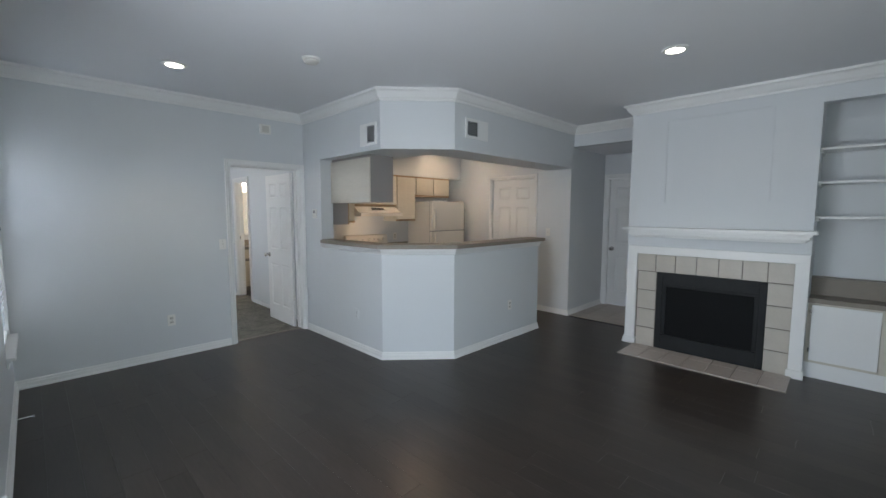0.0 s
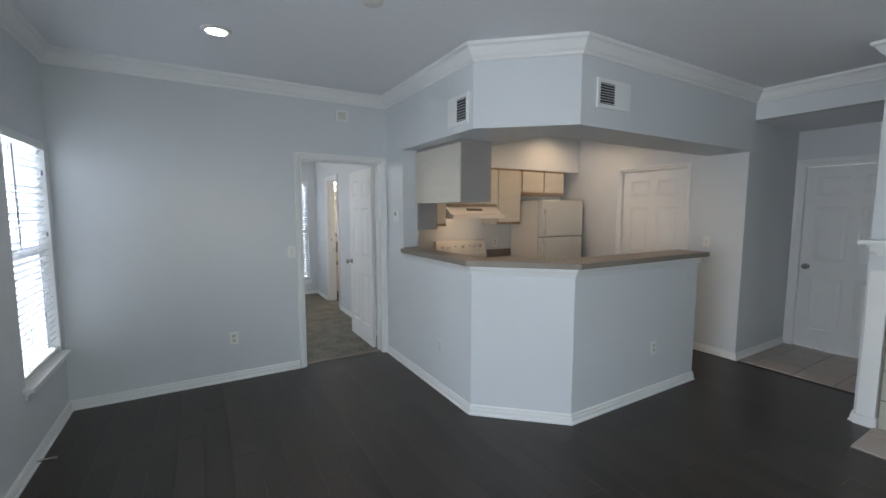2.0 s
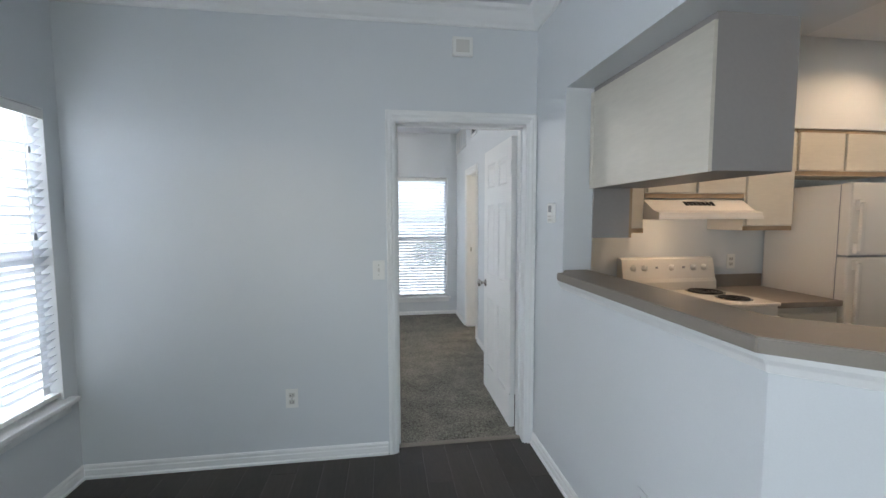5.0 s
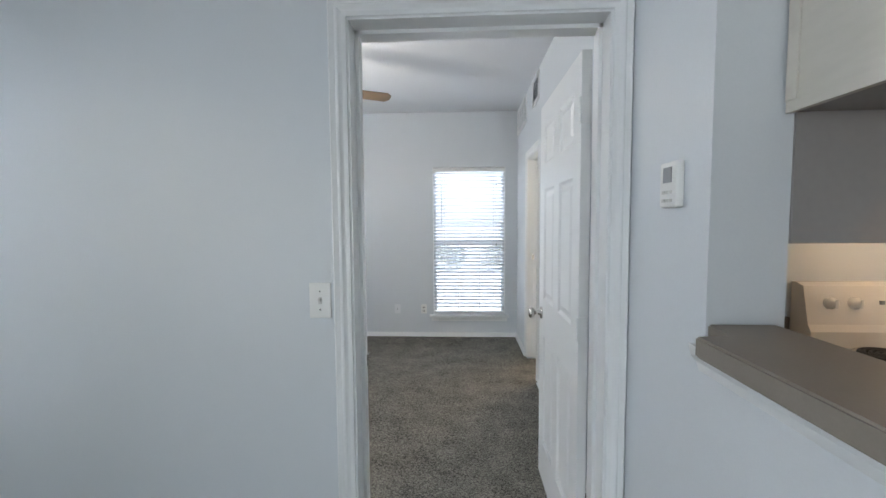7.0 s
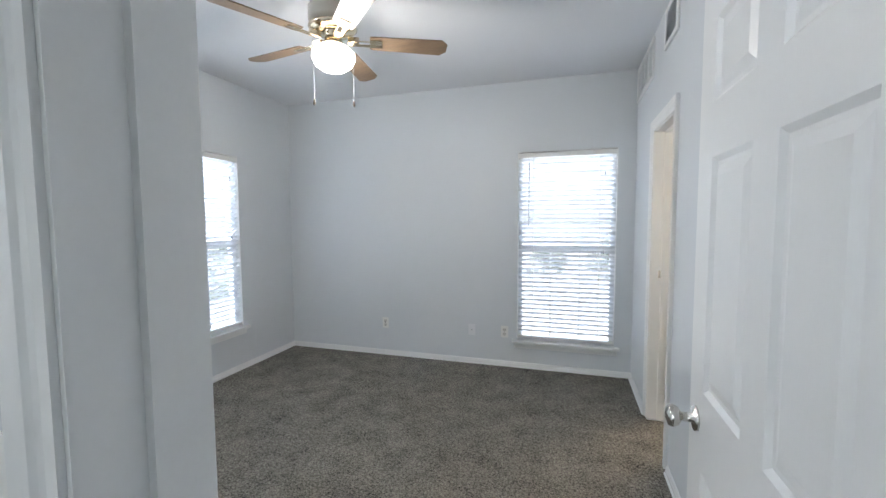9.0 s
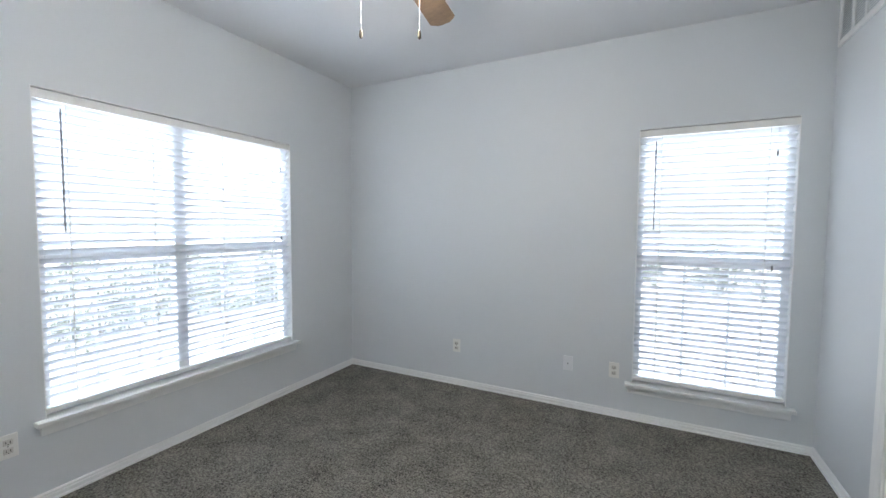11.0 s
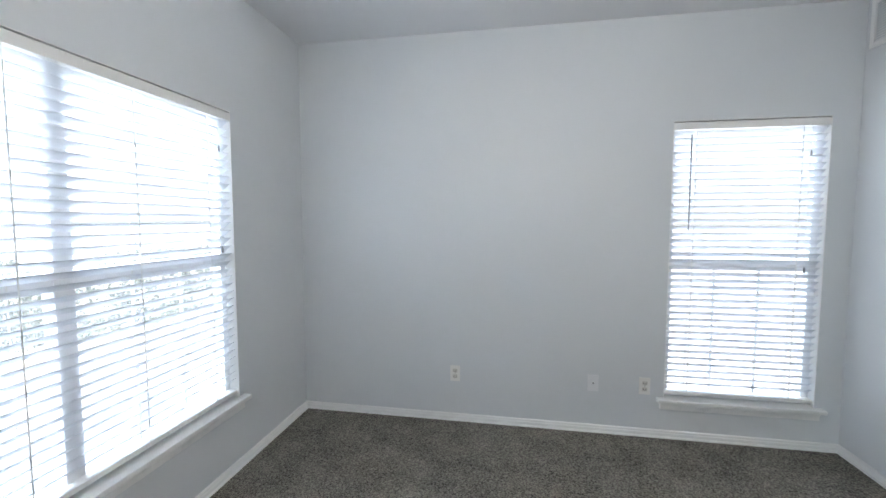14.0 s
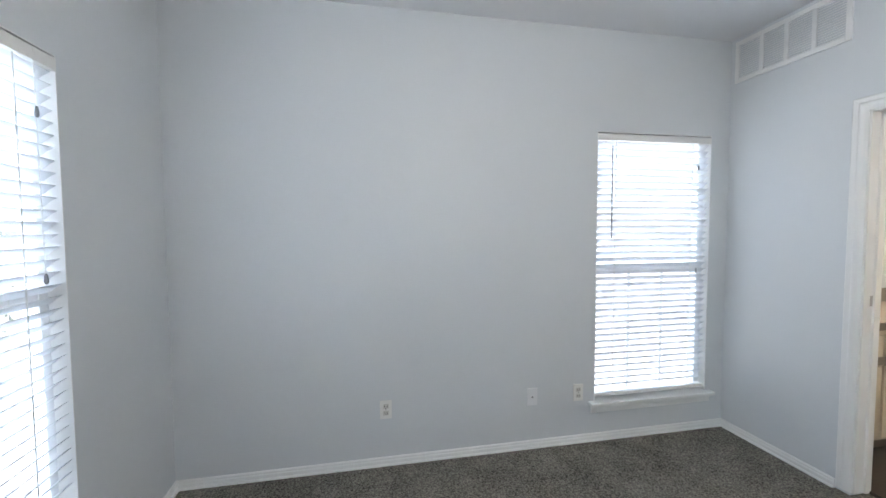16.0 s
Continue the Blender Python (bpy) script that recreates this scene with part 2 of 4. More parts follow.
# ---- structure ----
floor = setting("floor", boxes((-0.3, -1.8, -0.12, 5.58, 5.31, -0.006)), M_FSLAB, "dark brown wood plank floor with satin sheen", "floor")
carpet = setting("floor_bedroom", boxes((-1.1, 5.31, -0.15, 2.79, 9.1, -0.02)), M_CARPET, "grey brown cut pile bedroom carpet", "carpet")
setting("floor_bath", boxes((2.79, 5.77, -0.12, 4.6, 9.1, -0.002)), M_BATHFLOOR, "dark bathroom floor", "floor")
entry_floor = setting("floor_entry", boxes((5.58, 1.99, -0.12, 6.8, 3.3, -0.004)), M_GROUT, "beige ceramic tile entry floor", "floor")
setting("floor_pantry", boxes((5.58, 3.3, -0.12, 6.8, 5.9, -0.004)), M_FSLAB)
setting("ceiling", boxes((-1.2, -1.85, CH, 6.9, 9.2, CH + 0.15)), M_CEIL, "flat pale grey painted ceiling", "ceiling")
setting("ceiling_living", boxes((-0.13, -1.6, CL_, 5.55, 5.245, CH), (2.8, 5.246, CL_, 5.55, 5.31, CH)), M_CEIL, "flat pale grey living room ceiling", "ceiling")
setting("ceiling_hall", boxes((5.67, 2.11, 2.44, 6.68, 3.17, CH)), M_CEIL, "lowered entry hall ceiling", "ceiling")

setting("wall_living_west", boxes((-0.25, -1.6, -0.1, -0.13, 0.95, CH), (-0.25, 0.95, -0.1, -0.13, 2.55, 0.40), (-0.25, 0.95, 2.06, -0.13, 2.55, CH), (-0.25, 2.55, -0.1, -0.13, 4.42, CH), (-0.25, 5.15, -0.1, -0.13, 5.245, CH), (-0.25, 4.42, -0.1, -0.13, 5.15, 0.50), (-0.25, 4.42, 2.03, -0.13, 5.15, CH)), M_WALL, "pale grey painted wall with a window", "wall")
setting("wall_living_north", boxes((-1.075, 5.245, -0.1, 1.639, 5.405, CH), (2.478, 5.245, -0.1, 2.672, 5.405, CH), (1.639, 5.245, 2.058, 2.478, 5.405, CH)), M_WALL, "pale grey painted wall with a bedroom doorway", "wall")
setting("wall_living_south", boxes((-0.25, -1.72, -0.1, 0.0, -1.6, CH), (2.2, -1.72, -0.1, 5.6, -1.6, CH), (0.0, -1.72, 2.1, 2.2, -1.6, CH)), M_WALL)
setting("wall_living_east", boxes((4.93, -1.6, -0.1, 5.05, -0.6, CH), (5.05, -0.72, -0.1, 5.52, -0.6, CH), (5.4, -0.6, -0.1, 5.52, 0.64, CH), (5.05, 0.52, -0.1, 5.4, 0.64, CH), (4.93, -0.6, 2.47, 5.05, 0.52, CH)), M_WALL, "grey wall with a shelf niche", "wall")
setting("wall_fireplace", boxes((4.93, 0.52, -0.1, 5.05, 0.79, CH), (4.93, 1.77, -0.1, 5.05, 1.99, CH), (4.93, 0.79, 0.88, 5.05, 1.77, CH), (4.93, 1.99, -0.1, 6.68, 2.11, CH)), M_WALL, "grey chimney breast above the fireplace", "wall")
setting("wall_hall_header", boxes((5.55, 2.11, 2.44, 5.67, 3.17, CH)), M_WALL)
setting("wall_entry", boxes((6.68, 1.99, -0.1, 6.8, 2.2, CH), (6.68, 3.1, -0.1, 6.8, 5.9, CH), (6.68, 2.2, 2.06, 6.8, 3.1, CH)), M_WALL)
setting("wall_hall_north", boxes((5.67, 3.17, -0.1, 6.68, 3.29, CH)), M_WALL)
setting("wall_kitchen_east", boxes((5.55, 3.17, -0.1, 5.67, 3.755, CH), (5.55, 4.605, -0.1, 5.67, 5.65, CH), (5.55, 3.755, 2.06, 5.67, 4.605, CH)), M_WALL, "grey kitchen wall with a closet door", "wall")
setting("wall_kitchen_north", boxes((2.79, 5.65, -0.1, 6.68, 5.77, CH)), M_WALL)
setting("wall_kitchen_post", boxes((2.525, 4.825, -0.1, 2.685, 5.245, CH)), M_WALL, "grey wall return beside the kitchen opening", "wall")
setting("wall_bedroom_east", boxes((2.672, 5.245, -0.1, 2.79, 7.57, CH), (2.672, 8.17, -0.1, 2.79, 9.1, CH), (2.672, 7.57, 2.05, 2.79, 8.17, CH)), M_WALL, "pale grey bedroom wall with a bathroom doorway", "wall")
setting("wall_bedroom_north", boxes((-1.075, 8.985, -0.1, 1.635, 9.105, CH), (2.525, 8.985, -0.1, 2.672, 9.105, CH), (1.635, 8.985, -0.1, 2.525, 9.105, 0.252), (1.635, 8.985, 2.078, 2.525, 9.105, CH)), M_WALL, "pale grey bedroom wall with one window", "wall")
setting("wall_bedroom_west", boxes((-1.075, 5.405, -0.1, -0.955, 6.62, CH), (-1.075, 8.21, -0.1, -0.955, 8.985, CH), (-1.075, 6.62, -0.1, -0.955, 8.21, 0.40), (-1.075, 6.62, 2.056, -0.955, 8.21, CH)), M_WALL, "pale grey bedroom wall with a wide window", "wall")
setting("wall_bath", boxes((2.79, 8.985, -0.1, 4.6, 9.105, CH), (4.48, 5.77, -0.1, 4.6, 8.985, CH), (2.79, 6.9, -0.1, 4.48, 7.0, CH)), M_WALL)

# kitchen peninsula: half wall, ledge, dropped header
KNEE = [(2.525, 4.825), (2.525, 3.63), (3.07, 3.135), (4.66, 3.135), (4.66, 3.255), (3.115, 3.255), (2.62, 3.685), (2.62, 4.825)]
setting("wall_peninsula", prism(bmesh.new(), KNEE, -0.1, 1.15), M_WALL, "grey half wall of the kitchen peninsula", "half wall")
HEAD = [(2.525, 4.825), (2.525, 3.63), (3.07, 3.135), (5.55, 3.135), (5.55, 3.56), (3.22, 3.56), (3.14, 3.64), (3.14, 5.65), (2.79, 5.65), (2.79, 5.245), (2.685, 5.245), (2.685, 4.825)]
setting("wall_header", prism(bmesh.new(), HEAD, 2.14, CH), M_WALL, "grey dropped header over the kitchen opening", "wall")
setting("wall_cabinet_soffit", boxes((3.14, 5.31, 2.09, 5.55, 5.65, CH)), M_WALL, "soffit above the kitchen cabinets", "wall")
LEDGE = [(2.45, 4.73), (2.45, 3.595), (3.04, 3.06), (4.70, 3.06), (4.70, 3.34), (3.15, 3.34), (2.665, 3.76), (2.665, 4.823), (2.527, 4.823), (2.522, 4.73)]
lb = prism(bmesh.new(), LEDGE, 1.15, 1.19)
bmesh.ops.bevel(lb, geom=lb.edges[:], offset=0.004, segments=2, affect="EDGES")
ledge = thing("bar_ledge", (0, 0, 0), "taupe laminate bar top on the half wall", "counter")
part("top", lb, M_LEDGE, ledge)
part("edge_moulding", sweep(bmesh.new(), [(2.525, 4.825), (2.525, 3.63), (3.07, 3.135), (4.66, 3.135)], [(0, 1.085), (0.012, 1.09), (0.018, 1.11), (0.03, 1.125), (0.035, 1.149), (0, 1.149)], -1), M_TRIM, ledge, "white moulding under the bar top")

BASE = [(0, 0), (0.022, 0), (0.022, 0.012), (0.014, 0.018), (0.014, 0.048), (0.010, 0.054), (0.010, 0.068), (0.004, 0.078), (0, 0.078)]
BASE_BED = [(o, z * 0.66 - 0.02) for o, z in BASE]
CROWN = [(0, CL_ - 0.11), (0.012, CL_ - 0.108), (0.016, CL_ - 0.092), (0.03, CL_ - 0.08), (0.05, CL_ - 0.05), (0.06, CL_ - 0.03), (0.078, CL_ - 0.02), (0.082, CL_), (0, CL_)]


def run(name, path, prof, side, label, category):
    return setting(name, sweep(bmesh.new(), path, prof, side), M_TRIM, label, category)


BL, CL = "white painted baseboard along the wall", "white crown moulding under the ceiling"
run("baseboard_1", [(-0.13, -1.6), (-0.13, 5.245), (1.59, 5.245)], BASE, -1, BL, "baseboard")
run("baseboard_2", [(2.525, 5.225), (2.525, 3.63), (3.07, 3.135), (4.66, 3.135), (4.66, 3.255)], BASE, -1, BL, "baseboard")
run("baseboard_3", [(5.55, 3.70), (5.55, 3.17), (6.66, 3.17)], BASE, -1, BL, "baseboard")
run("baseboard_4", [(4.93, 2.09), (4.93, 2.11), (6.66, 2.11)], BASE, 1, BL, "baseboard")
run("baseboard_5", [(1.59, 5.405), (-0.955, 5.405), (-0.955, 8.985), (2.672, 8.985), (2.672, 8.24)], BASE_BED, -1, BL, "baseboard")
run("baseboard_6", [(2.672, 7.50), (2.672, 5.405), (2.53, 5.405)], BASE_BED, -1, BL, "baseboard")
run("trim_crown_1", [(-0.13, -1.6), (-0.13, 5.245), (2.525, 5.245), (2.525, 3.63), (3.07, 3.135), (5.55, 3.135), (5.55, 2.11), (4.93, 2.11), (4.93, -1.6)], CROWN, -1, CL, "crown moulding")


def casing(name, axis, wall, out, a0, a1, top, w=0.058):
    """Moulded door casing, mitred at the top; out is the wall's way into the room."""
    lap = 0.011
    shape = [(0.0, 0.0), (0.0, 0.008), (0.003, 0.010), (0.26, 0.011), (0.36, 0.014), (0.46, 0.0185), (0.56, 0.0195), (0.64, 0.017), (0.78, 0.019), (0.93, 0.0215), (1.0, 0.019), (1.0, 0.0)]
    bm = bmesh.new()
    rings = []
    for k in range(4):
        ring = []
        for u, d in shape:
            o = u * w - lap
            along = a0 - o if k < 2 else a1 + o
            z = top + o if k in (1, 2) else 0.0
            ring.append(bm.verts.new((along, wall + out * d, z) if axis == "y" else (wall + out * d, along, z)))
        rings.append(ring)
    for p, q in zip(rings, rings[1:]):
        for k in range(len(shape) - 1):
            bm.faces.new((p[k], p[k + 1], q[k + 1], q[k]))
    bm.faces.new(rings[0]), bm.faces.new(rings[-1][::-1])
    return setting(name, bm, M_TRIM, "white moulded door casing", "door casing")


def jamb(name, axis, w0, w1, a0, a1, top, t=0.018, stop=0.5):
    bm = bmesh.new()

    def put(u0, p0, z0, u1, p1, z1):
        box(bm, *((u0, p0, z0, u1, p1, z1) if axis == "y" else (p0, u0, z0, p1, u1, z1)))
    put(a0, w0, 0, a0 + t, w1, top)
    put(a1 - t, w0, 0, a1, w1, top)
    put(a0 + t, w0, top - t, a1 - t, w1, top)
    s = w0 + (w1 - w0) * stop
    put(a0 + t, s, 0, a0 + t + 0.012, s + 0.03, top - t)
    put(a1 - t - 0.012, s, 0, a1 - t, s + 0.03, top - t)
    put(a0 + t, s, top - t - 0.012, a1 - t, s + 0.03, top - t)
    return setting(name, bm, M_TRIM, "white door jamb", "door jamb")


casing("trim_bedroom_door", "y", 5.245, -1, 1.639, 2.478, 2.058, 0.055)
casing("trim_bedroom_door_back", "y", 5.405, 1, 1.639, 2.478, 2.058, 0.055)
jamb("trim_bedroom_jamb", "y", 5.243, 5.407, 1.639, 2.478, 2.058, stop=0.45)
casing("trim_closet_door", "x", 5.55, -1, 3.755, 4.605, 2.06, 0.05)
jamb("trim_closet_jamb", "x", 5.549, 5.671, 3.755, 4.605, 2.06, stop=0.6)
casing("trim_entry_door", "x", 6.68, -1, 2.2, 3.1, 2.06, 0.075)
jamb("trim_entry_jamb", "x", 6.679, 6.801, 2.2, 3.1, 2.06, stop=0.6)
casing("trim_bath_door", "x", 2.672, -1, 7.57, 8.17, 2.05, 0.07)
jamb("trim_bath_jamb", "x", 2.671, 2.791, 7.57, 8.17, 2.05)
setting("trim_threshold", boxes((1.658, 5.295, -0.005, 2.459, 5.325, 0.012), bevel=0.003), M_LEDGE, "brown threshold strip between carpet and wood", "threshold")


def panel_door(name, at, turn, w, h, label, knob_side=1, material=M_DOOR, hinges=True, knobs=(1, -1)):
    """A moulded six panel leaf; hinge edge at x = 0, thickness 0.036 round y = 0."""
    d = thing(name, at, label, "door")
    d.rotation_euler = (0, 0, radians(turn))
    st, mid, t = 0.105, 0.10, 0.018
    rails = [(0.005, 0.22), (0.81, 1.01), (1.59, 1.72), (h - 0.115, h)]
    cols = [(st, (w - mid) / 2), ((w + mid) / 2, w - st)]
    bm = boxes((0, -t, 0.005, st, t, h), (w - st, -t, 0.005, w, t, h), *[((w - mid) / 2, -t, a[1], (w + mid) / 2, t, b[0]) for a, b in zip(rails, rails[1:])], *[(st, -t, a, w - st, t, b) for a, b in rails])
    part("door_frame", bm, material, d)
    for a, b in zip(rails, rails[1:]):
        for x0, x1 in cols:
            bm = bmesh.new()
            for s in (1, -1):
                rings = []
                for inset, depth in ((0.0, t), (0.012, t - 0.009), (0.022, t - 0.009), (0.045, t - 0.002)):
                    rings.append([bm.verts.new((x, s * depth, z)) for x, z in ((x0 + inset, a[1] + inset), (x1 - inset, a[1] + inset), (x1 - inset, b[0] - inset), (x0 + inset, b[0] - inset))])
                for p, q in zip(rings, rings[1:]):
                    for k in range(4):
                        bm.faces.new((p[k], p[(k + 1) % 4], q[(k + 1) % 4], q[k]))
                bm.faces.new(rings[-1])
            part("panel", bm, material, d)
    for s in knobs:
        bm = lathe(bmesh.new(), (w - 0.06, s * t, 0.925), [(0.032, 0), (0.032, 0.006), (0.012, 0.010), (0.012, 0.035), (0.024, 0.043), (0.029, 0.055), (0.026, 0.066), (0.012, 0.071), (0.001, 0.072)], axis="y" if s > 0 else "-y")
        part("door_knob", bm, M_CHROME, d, "brushed nickel round door knob")
    if hinges:
        for z in (0.20, 1.02, 1.82):
            bm = boxes((-0.004, -0.016, z - 0.045, 0.0, 0.016, z + 0.045))
            cyl(bm, (-0.004, knob_side * 0.022, z), 0.006, 0.006, 0.09, seg=10)
            part("hinge", bm, M_TRIM, d)
    return d


panel_door("bedroom_door", (2.455, 5.463, -0.012), 90.0, 0.765, 2.03, "open white six panel door with nickel knobs", 1)
panel_door("closet_door", (5.60, 4.585, 0.005), -90, 0.81, 2.03, "closed white six panel closet door in the kitchen", -1, knobs=(-1,))
panel_door("entry_door", (6.72, 2.222, 0.005), 90, 0.855, 2.03, "closed white front door at the tiled entry", 1, knobs=(1,))


# ---- windows and blinds ----
def window(name, at, turn, w, h, mullion=None, rail=0.5, label=""):
    """Local x along the wall, y into the room, z up; the room face of the wall is y = 0."""
    ob = thing(name, at, label, "window", kind="structure")
    ob.rotation_euler = (0, 0, radians(turn))
    f = 0.045
    part("window_frame", boxes((-w / 2, -0.115, 0, -w / 2 + f, -0.06, h), (w / 2 - f, -0.115, 0, w / 2, -0.06, h), (-w / 2 + f, -0.115, 0, w / 2 - f, -0.06, f), (-w / 2 + f, -0.115, h - f, w / 2 - f, -0.06, h), bevel=0.004), M_VINYL, ob)
    bays = [(-w / 2 + f, w / 2 - f)]
    if mullion is not None:
        part("mullion", boxes((mullion - 0.036, -0.115, f, mullion + 0.036, -0.055, h - f), bevel=0.004), M_VINYL, ob)
        bays = [(-w / 2 + f, mullion - 0.036), (mullion + 0.036, w / 2 - f)]
    for a, b in bays:
        z = h * rail
        part("meeting_rail", boxes((a, -0.105, z - 0.025, b, -0.062, z + 0.025), bevel=0.004), M_VINYL, ob)
        for z0, z1 in ((f, z - 0.025), (z + 0.025, h - f)):
            p = part("pane", boxes((a, -0.092, z0, b, -0.088, z1)), M_GLASS, ob)
            p.visible_shadow = False
        for k in (1, 2):
            u = a + (b - a) * k / 3
            part("muntin", boxes((u - 0.007, -0.087, f, u + 0.007, -0.080, z - 0.025)), M_VINYL, ob)
    part("window_sill", boxes((-w / 2 - 0.045, -0.06, -0.022, w / 2 + 0.045, 0.05, 0.004), bevel=0.006), M_TRIM, ob, "white painted wooden sill")
    ap = boxes((-w / 2 - 0.025, 0.0, -0.075, w / 2 + 0.025, 0.014, -0.022), (-w / 2 - 0.025, 0.0, -0.04, w / 2 + 0.025, 0.024, -0.022), bevel=0.003)
    part("apron", ap, M_TRIM, ob)
    # the lining of the opening
    part("reveal", boxes((-w / 2, -0.06, 0.004, -w / 2 + 0.004, 0, h), (w / 2 - 0.004, -0.06, 0.004, w / 2, 0, h), (-w / 2 + 0.004, -0.06, h - 0.004, w / 2 - 0.004, 0, h)), M_TRIM, ob)
    return ob


def slat_mesh(w):
    """One thin slat with a slight crown."""
    bm = bmesh.new()
    rows = []
    for k in range(4):
        v = -0.024 + 0.016 * k
        rows.append([bm.verts.new((x, v, 0.0022 * (1 - (v / 0.024) ** 2) + z)) for x in (-w / 2, w / 2) for z in (-0.0012, 0.0012)])
    for a, b in zip(rows, rows[1:]):
        bm.faces.new((a[0], a[2], b[2], b[0])), bm.faces.new((a[1], b[1], b[3], a[3]))
        bm.faces.new((a[0], b[0], b[1], a[1])), bm.faces.new((a[2], a[3], b[3], b[2]))
    bm.faces.new((rows[0][0], rows[0][1], rows[0][3], rows[0][2])), bm.faces.new((rows[-1][0], rows[-1][2], rows[-1][3], rows[-1][1]))
    return mesh_of("slat", bm, M_SLAT)


def blind(at, turn, w, h, ladders, label, tilt=36):
    ob = thing("venetian_blind", at, label, "window blind", "white window blinds")
    ob.rotation_euler = (0, 0, radians(turn))
    w -= 0.016
    part("headrail", boxes((-w / 2, -0.055, h - 0.05, w / 2, -0.008, h - 0.012), bevel=0.003), M_PLASTIC, ob)
    part("valance", boxes((-w / 2 - 0.004, -0.006, h - 0.056, w / 2 + 0.004, 0.004, h - 0.012), bevel=0.002), M_PLASTIC, ob)
    data = slat_mesh(w)
    pitch, z, k = 0.0435, h - 0.075, 0
    while z > 0.07:
        s = new("slat", data)
        s.parent = ob
        s.location = (random.uniform(-0.002, 0.002), -0.032, z)
        s.rotation_euler = (radians(tilt + random.uniform(-1.0, 1.0)), radians(random.uniform(-0.12, 0.12)), 0)
        z -= pitch
        k += 1
    part("bottom_rail", boxes((-w / 2, -0.056, 0.022, w / 2, -0.008, 0.044), bevel=0.004), M_PLASTIC, ob)
    for u in ladders:
        part("ladder_cord", boxes((u - 0.0022, -0.0085, 0.03, u + 0.0022, -0.0065, h - 0.05), (u - 0.0022, -0.058, 0.03, u + 0.0022, -0.0565, h - 0.05)), M_PLASTIC, ob)
    part("tilt_wand", cyl(bmesh.new(), (w / 2 - 0.10, 0.010, h - 0.40), 0.0045, 0.0045, 0.62, seg=8), M_GREYPL, ob, "grey plastic tilt wand")
    for z in (h - 0.22, 0.88):
        part("cord_tassel", lathe(bmesh.new(), (-w / 2 + 0.10, 0.006, z - 0.02), [(0.004, 0), (0.007, 0.008), (0.005, 0.03), (0.002, 0.036)], seg=10), M_GREYPL, ob)
    part("lift_cord", cyl(bmesh.new(), (-w / 2 + 0.10, 0.004, (h + 0.86) / 2), 0.0013, 0.0013, h - 0.9, seg=6), M_PLASTIC, ob)
    return ob


window("window_1", (-0.13, 4.785, 0.50), -90, 0.73, 1.53, label="white vinyl sash window in the living room")
blind((-0.13, 4.785, 0.504), -90, 0.73, 1.526, (-0.25, 0.25), "white faux wood blind lowered, slats half open", 41)
window("window_2", (2.08, 8.985, 0.252), 180, 0.89, 1.826, label="white vinyl sash window in the bedroom")
blind((2.08, 8.985, 0.256), 180, 0.89, 1.822, (-0.3, 0.3), "white faux wood blind over the single bedroom window")
window("window_3", (-0.955, 7.415, 0.40), -90, 1.59, 1.656, mullion=0.075, label="wide double white vinyl window in the bedroom")
blind((-0.955, 7.415, 0.404), -90, 1.59, 1.652, (-0.62, -0.2, 0.25, 0.66), "wide white faux wood blind, slats half open")
# window_4: unseen glazed patio opening, added to light the living room
window("window_5", (-0.13, 1.75, 0.40), -90, 1.60, 1.66, mullion=0.0, label="wide white vinyl window in the living room")
window("window_4", (1.1, -1.6, 0.0), 0, 2.2, 2.1, mullion=0.0, rail=0.02, label="unseen glazed opening added to light the living room")

# ---- fireplace ----
fp = thing("fireplace", (4.93, 1.29, 0), "white fireplace surround with cream tile and black firebox", "fireplace")
for a, b in ((0.70, 0.80), (-0.77, -0.67)):
    part("surround_leg", boxes((-0.032, a, 0.0, 0, b, 1.135), (-0.045, a - 0.012, 0, 0, b + 0.012, 0.075), bevel=0.004), M_TRIM, fp)
part("surround_header", boxes((-0.034, -0.77, 1.055, -0.001, 0.80, 1.14), bevel=0.004), M_TRIM, fp)
mb = bmesh.new()
for z0, z1, d, e in ((1.245, 1.262, 0.05, 0.0), (1.262, 1.275, 0.065, 0.012), (1.275, 1.305, 0.10, 0.03), (1.305, 1.325, 0.125, 0.045), (1.325, 1.355, 0.17, 0.075)):
    box(mb, -d, -0.73 - e, z0, 0, 0.77 + e, z1, bevel=0.004)
part("mantel_shelf", mb, M_TRIM, fp, "stepped white mantel shelf")
part("firebox", boxes((0.002, -0.5, 0.0, 0.45, -0.48, 0.88), (0.002, 0.48, 0.0, 0.45, 0.5, 0.88), (0.002, -0.48, -0.01, 0.45, 0.48, 0.02), (0.002, -0.48, 0.86, 0.45, 0.48, 0.88), (0.45, -0.5, 0.0, 0.47, 0.5, 0.88)), M_SOOT, fp)
part("metal_frame", boxes((-0.02, -0.485, 0.012, 0.02, -0.425, 0.86), (-0.02, 0.425, 0.012, 0.02, 0.485, 0.86), (-0.022, -0.425, 0.74, 0.02, 0.425, 0.86), (-0.022, -0.425, 0.012, 0.02, 0.425, 0.165), (-0.012, -0.425, 0.705, 0.01, 0.425, 0.74), (-0.012, -0.425, 0.165, 0.01, -0.39, 0.705), (-0.012, 0.39, 0.165, 0.01, 0.425, 0.705), bevel=0.004), M_BLACK, fp, "black metal firebox frame")
part("fire_screen", boxes((0.004, -0.39, 0.165, 0.008, 0.39, 0.705)), M_MESH, fp, "dark mesh fire screen")
part("tile_backing", boxes((-0.006, 0.48, 0.0, 0.0, 0.70, 1.056), (-0.006, -0.67, 0.0, 0.0, -0.48, 1.056), (-0.006, -0.48, 0.86, 0.0, 0.48, 1.056)), M_GROUT, fp)


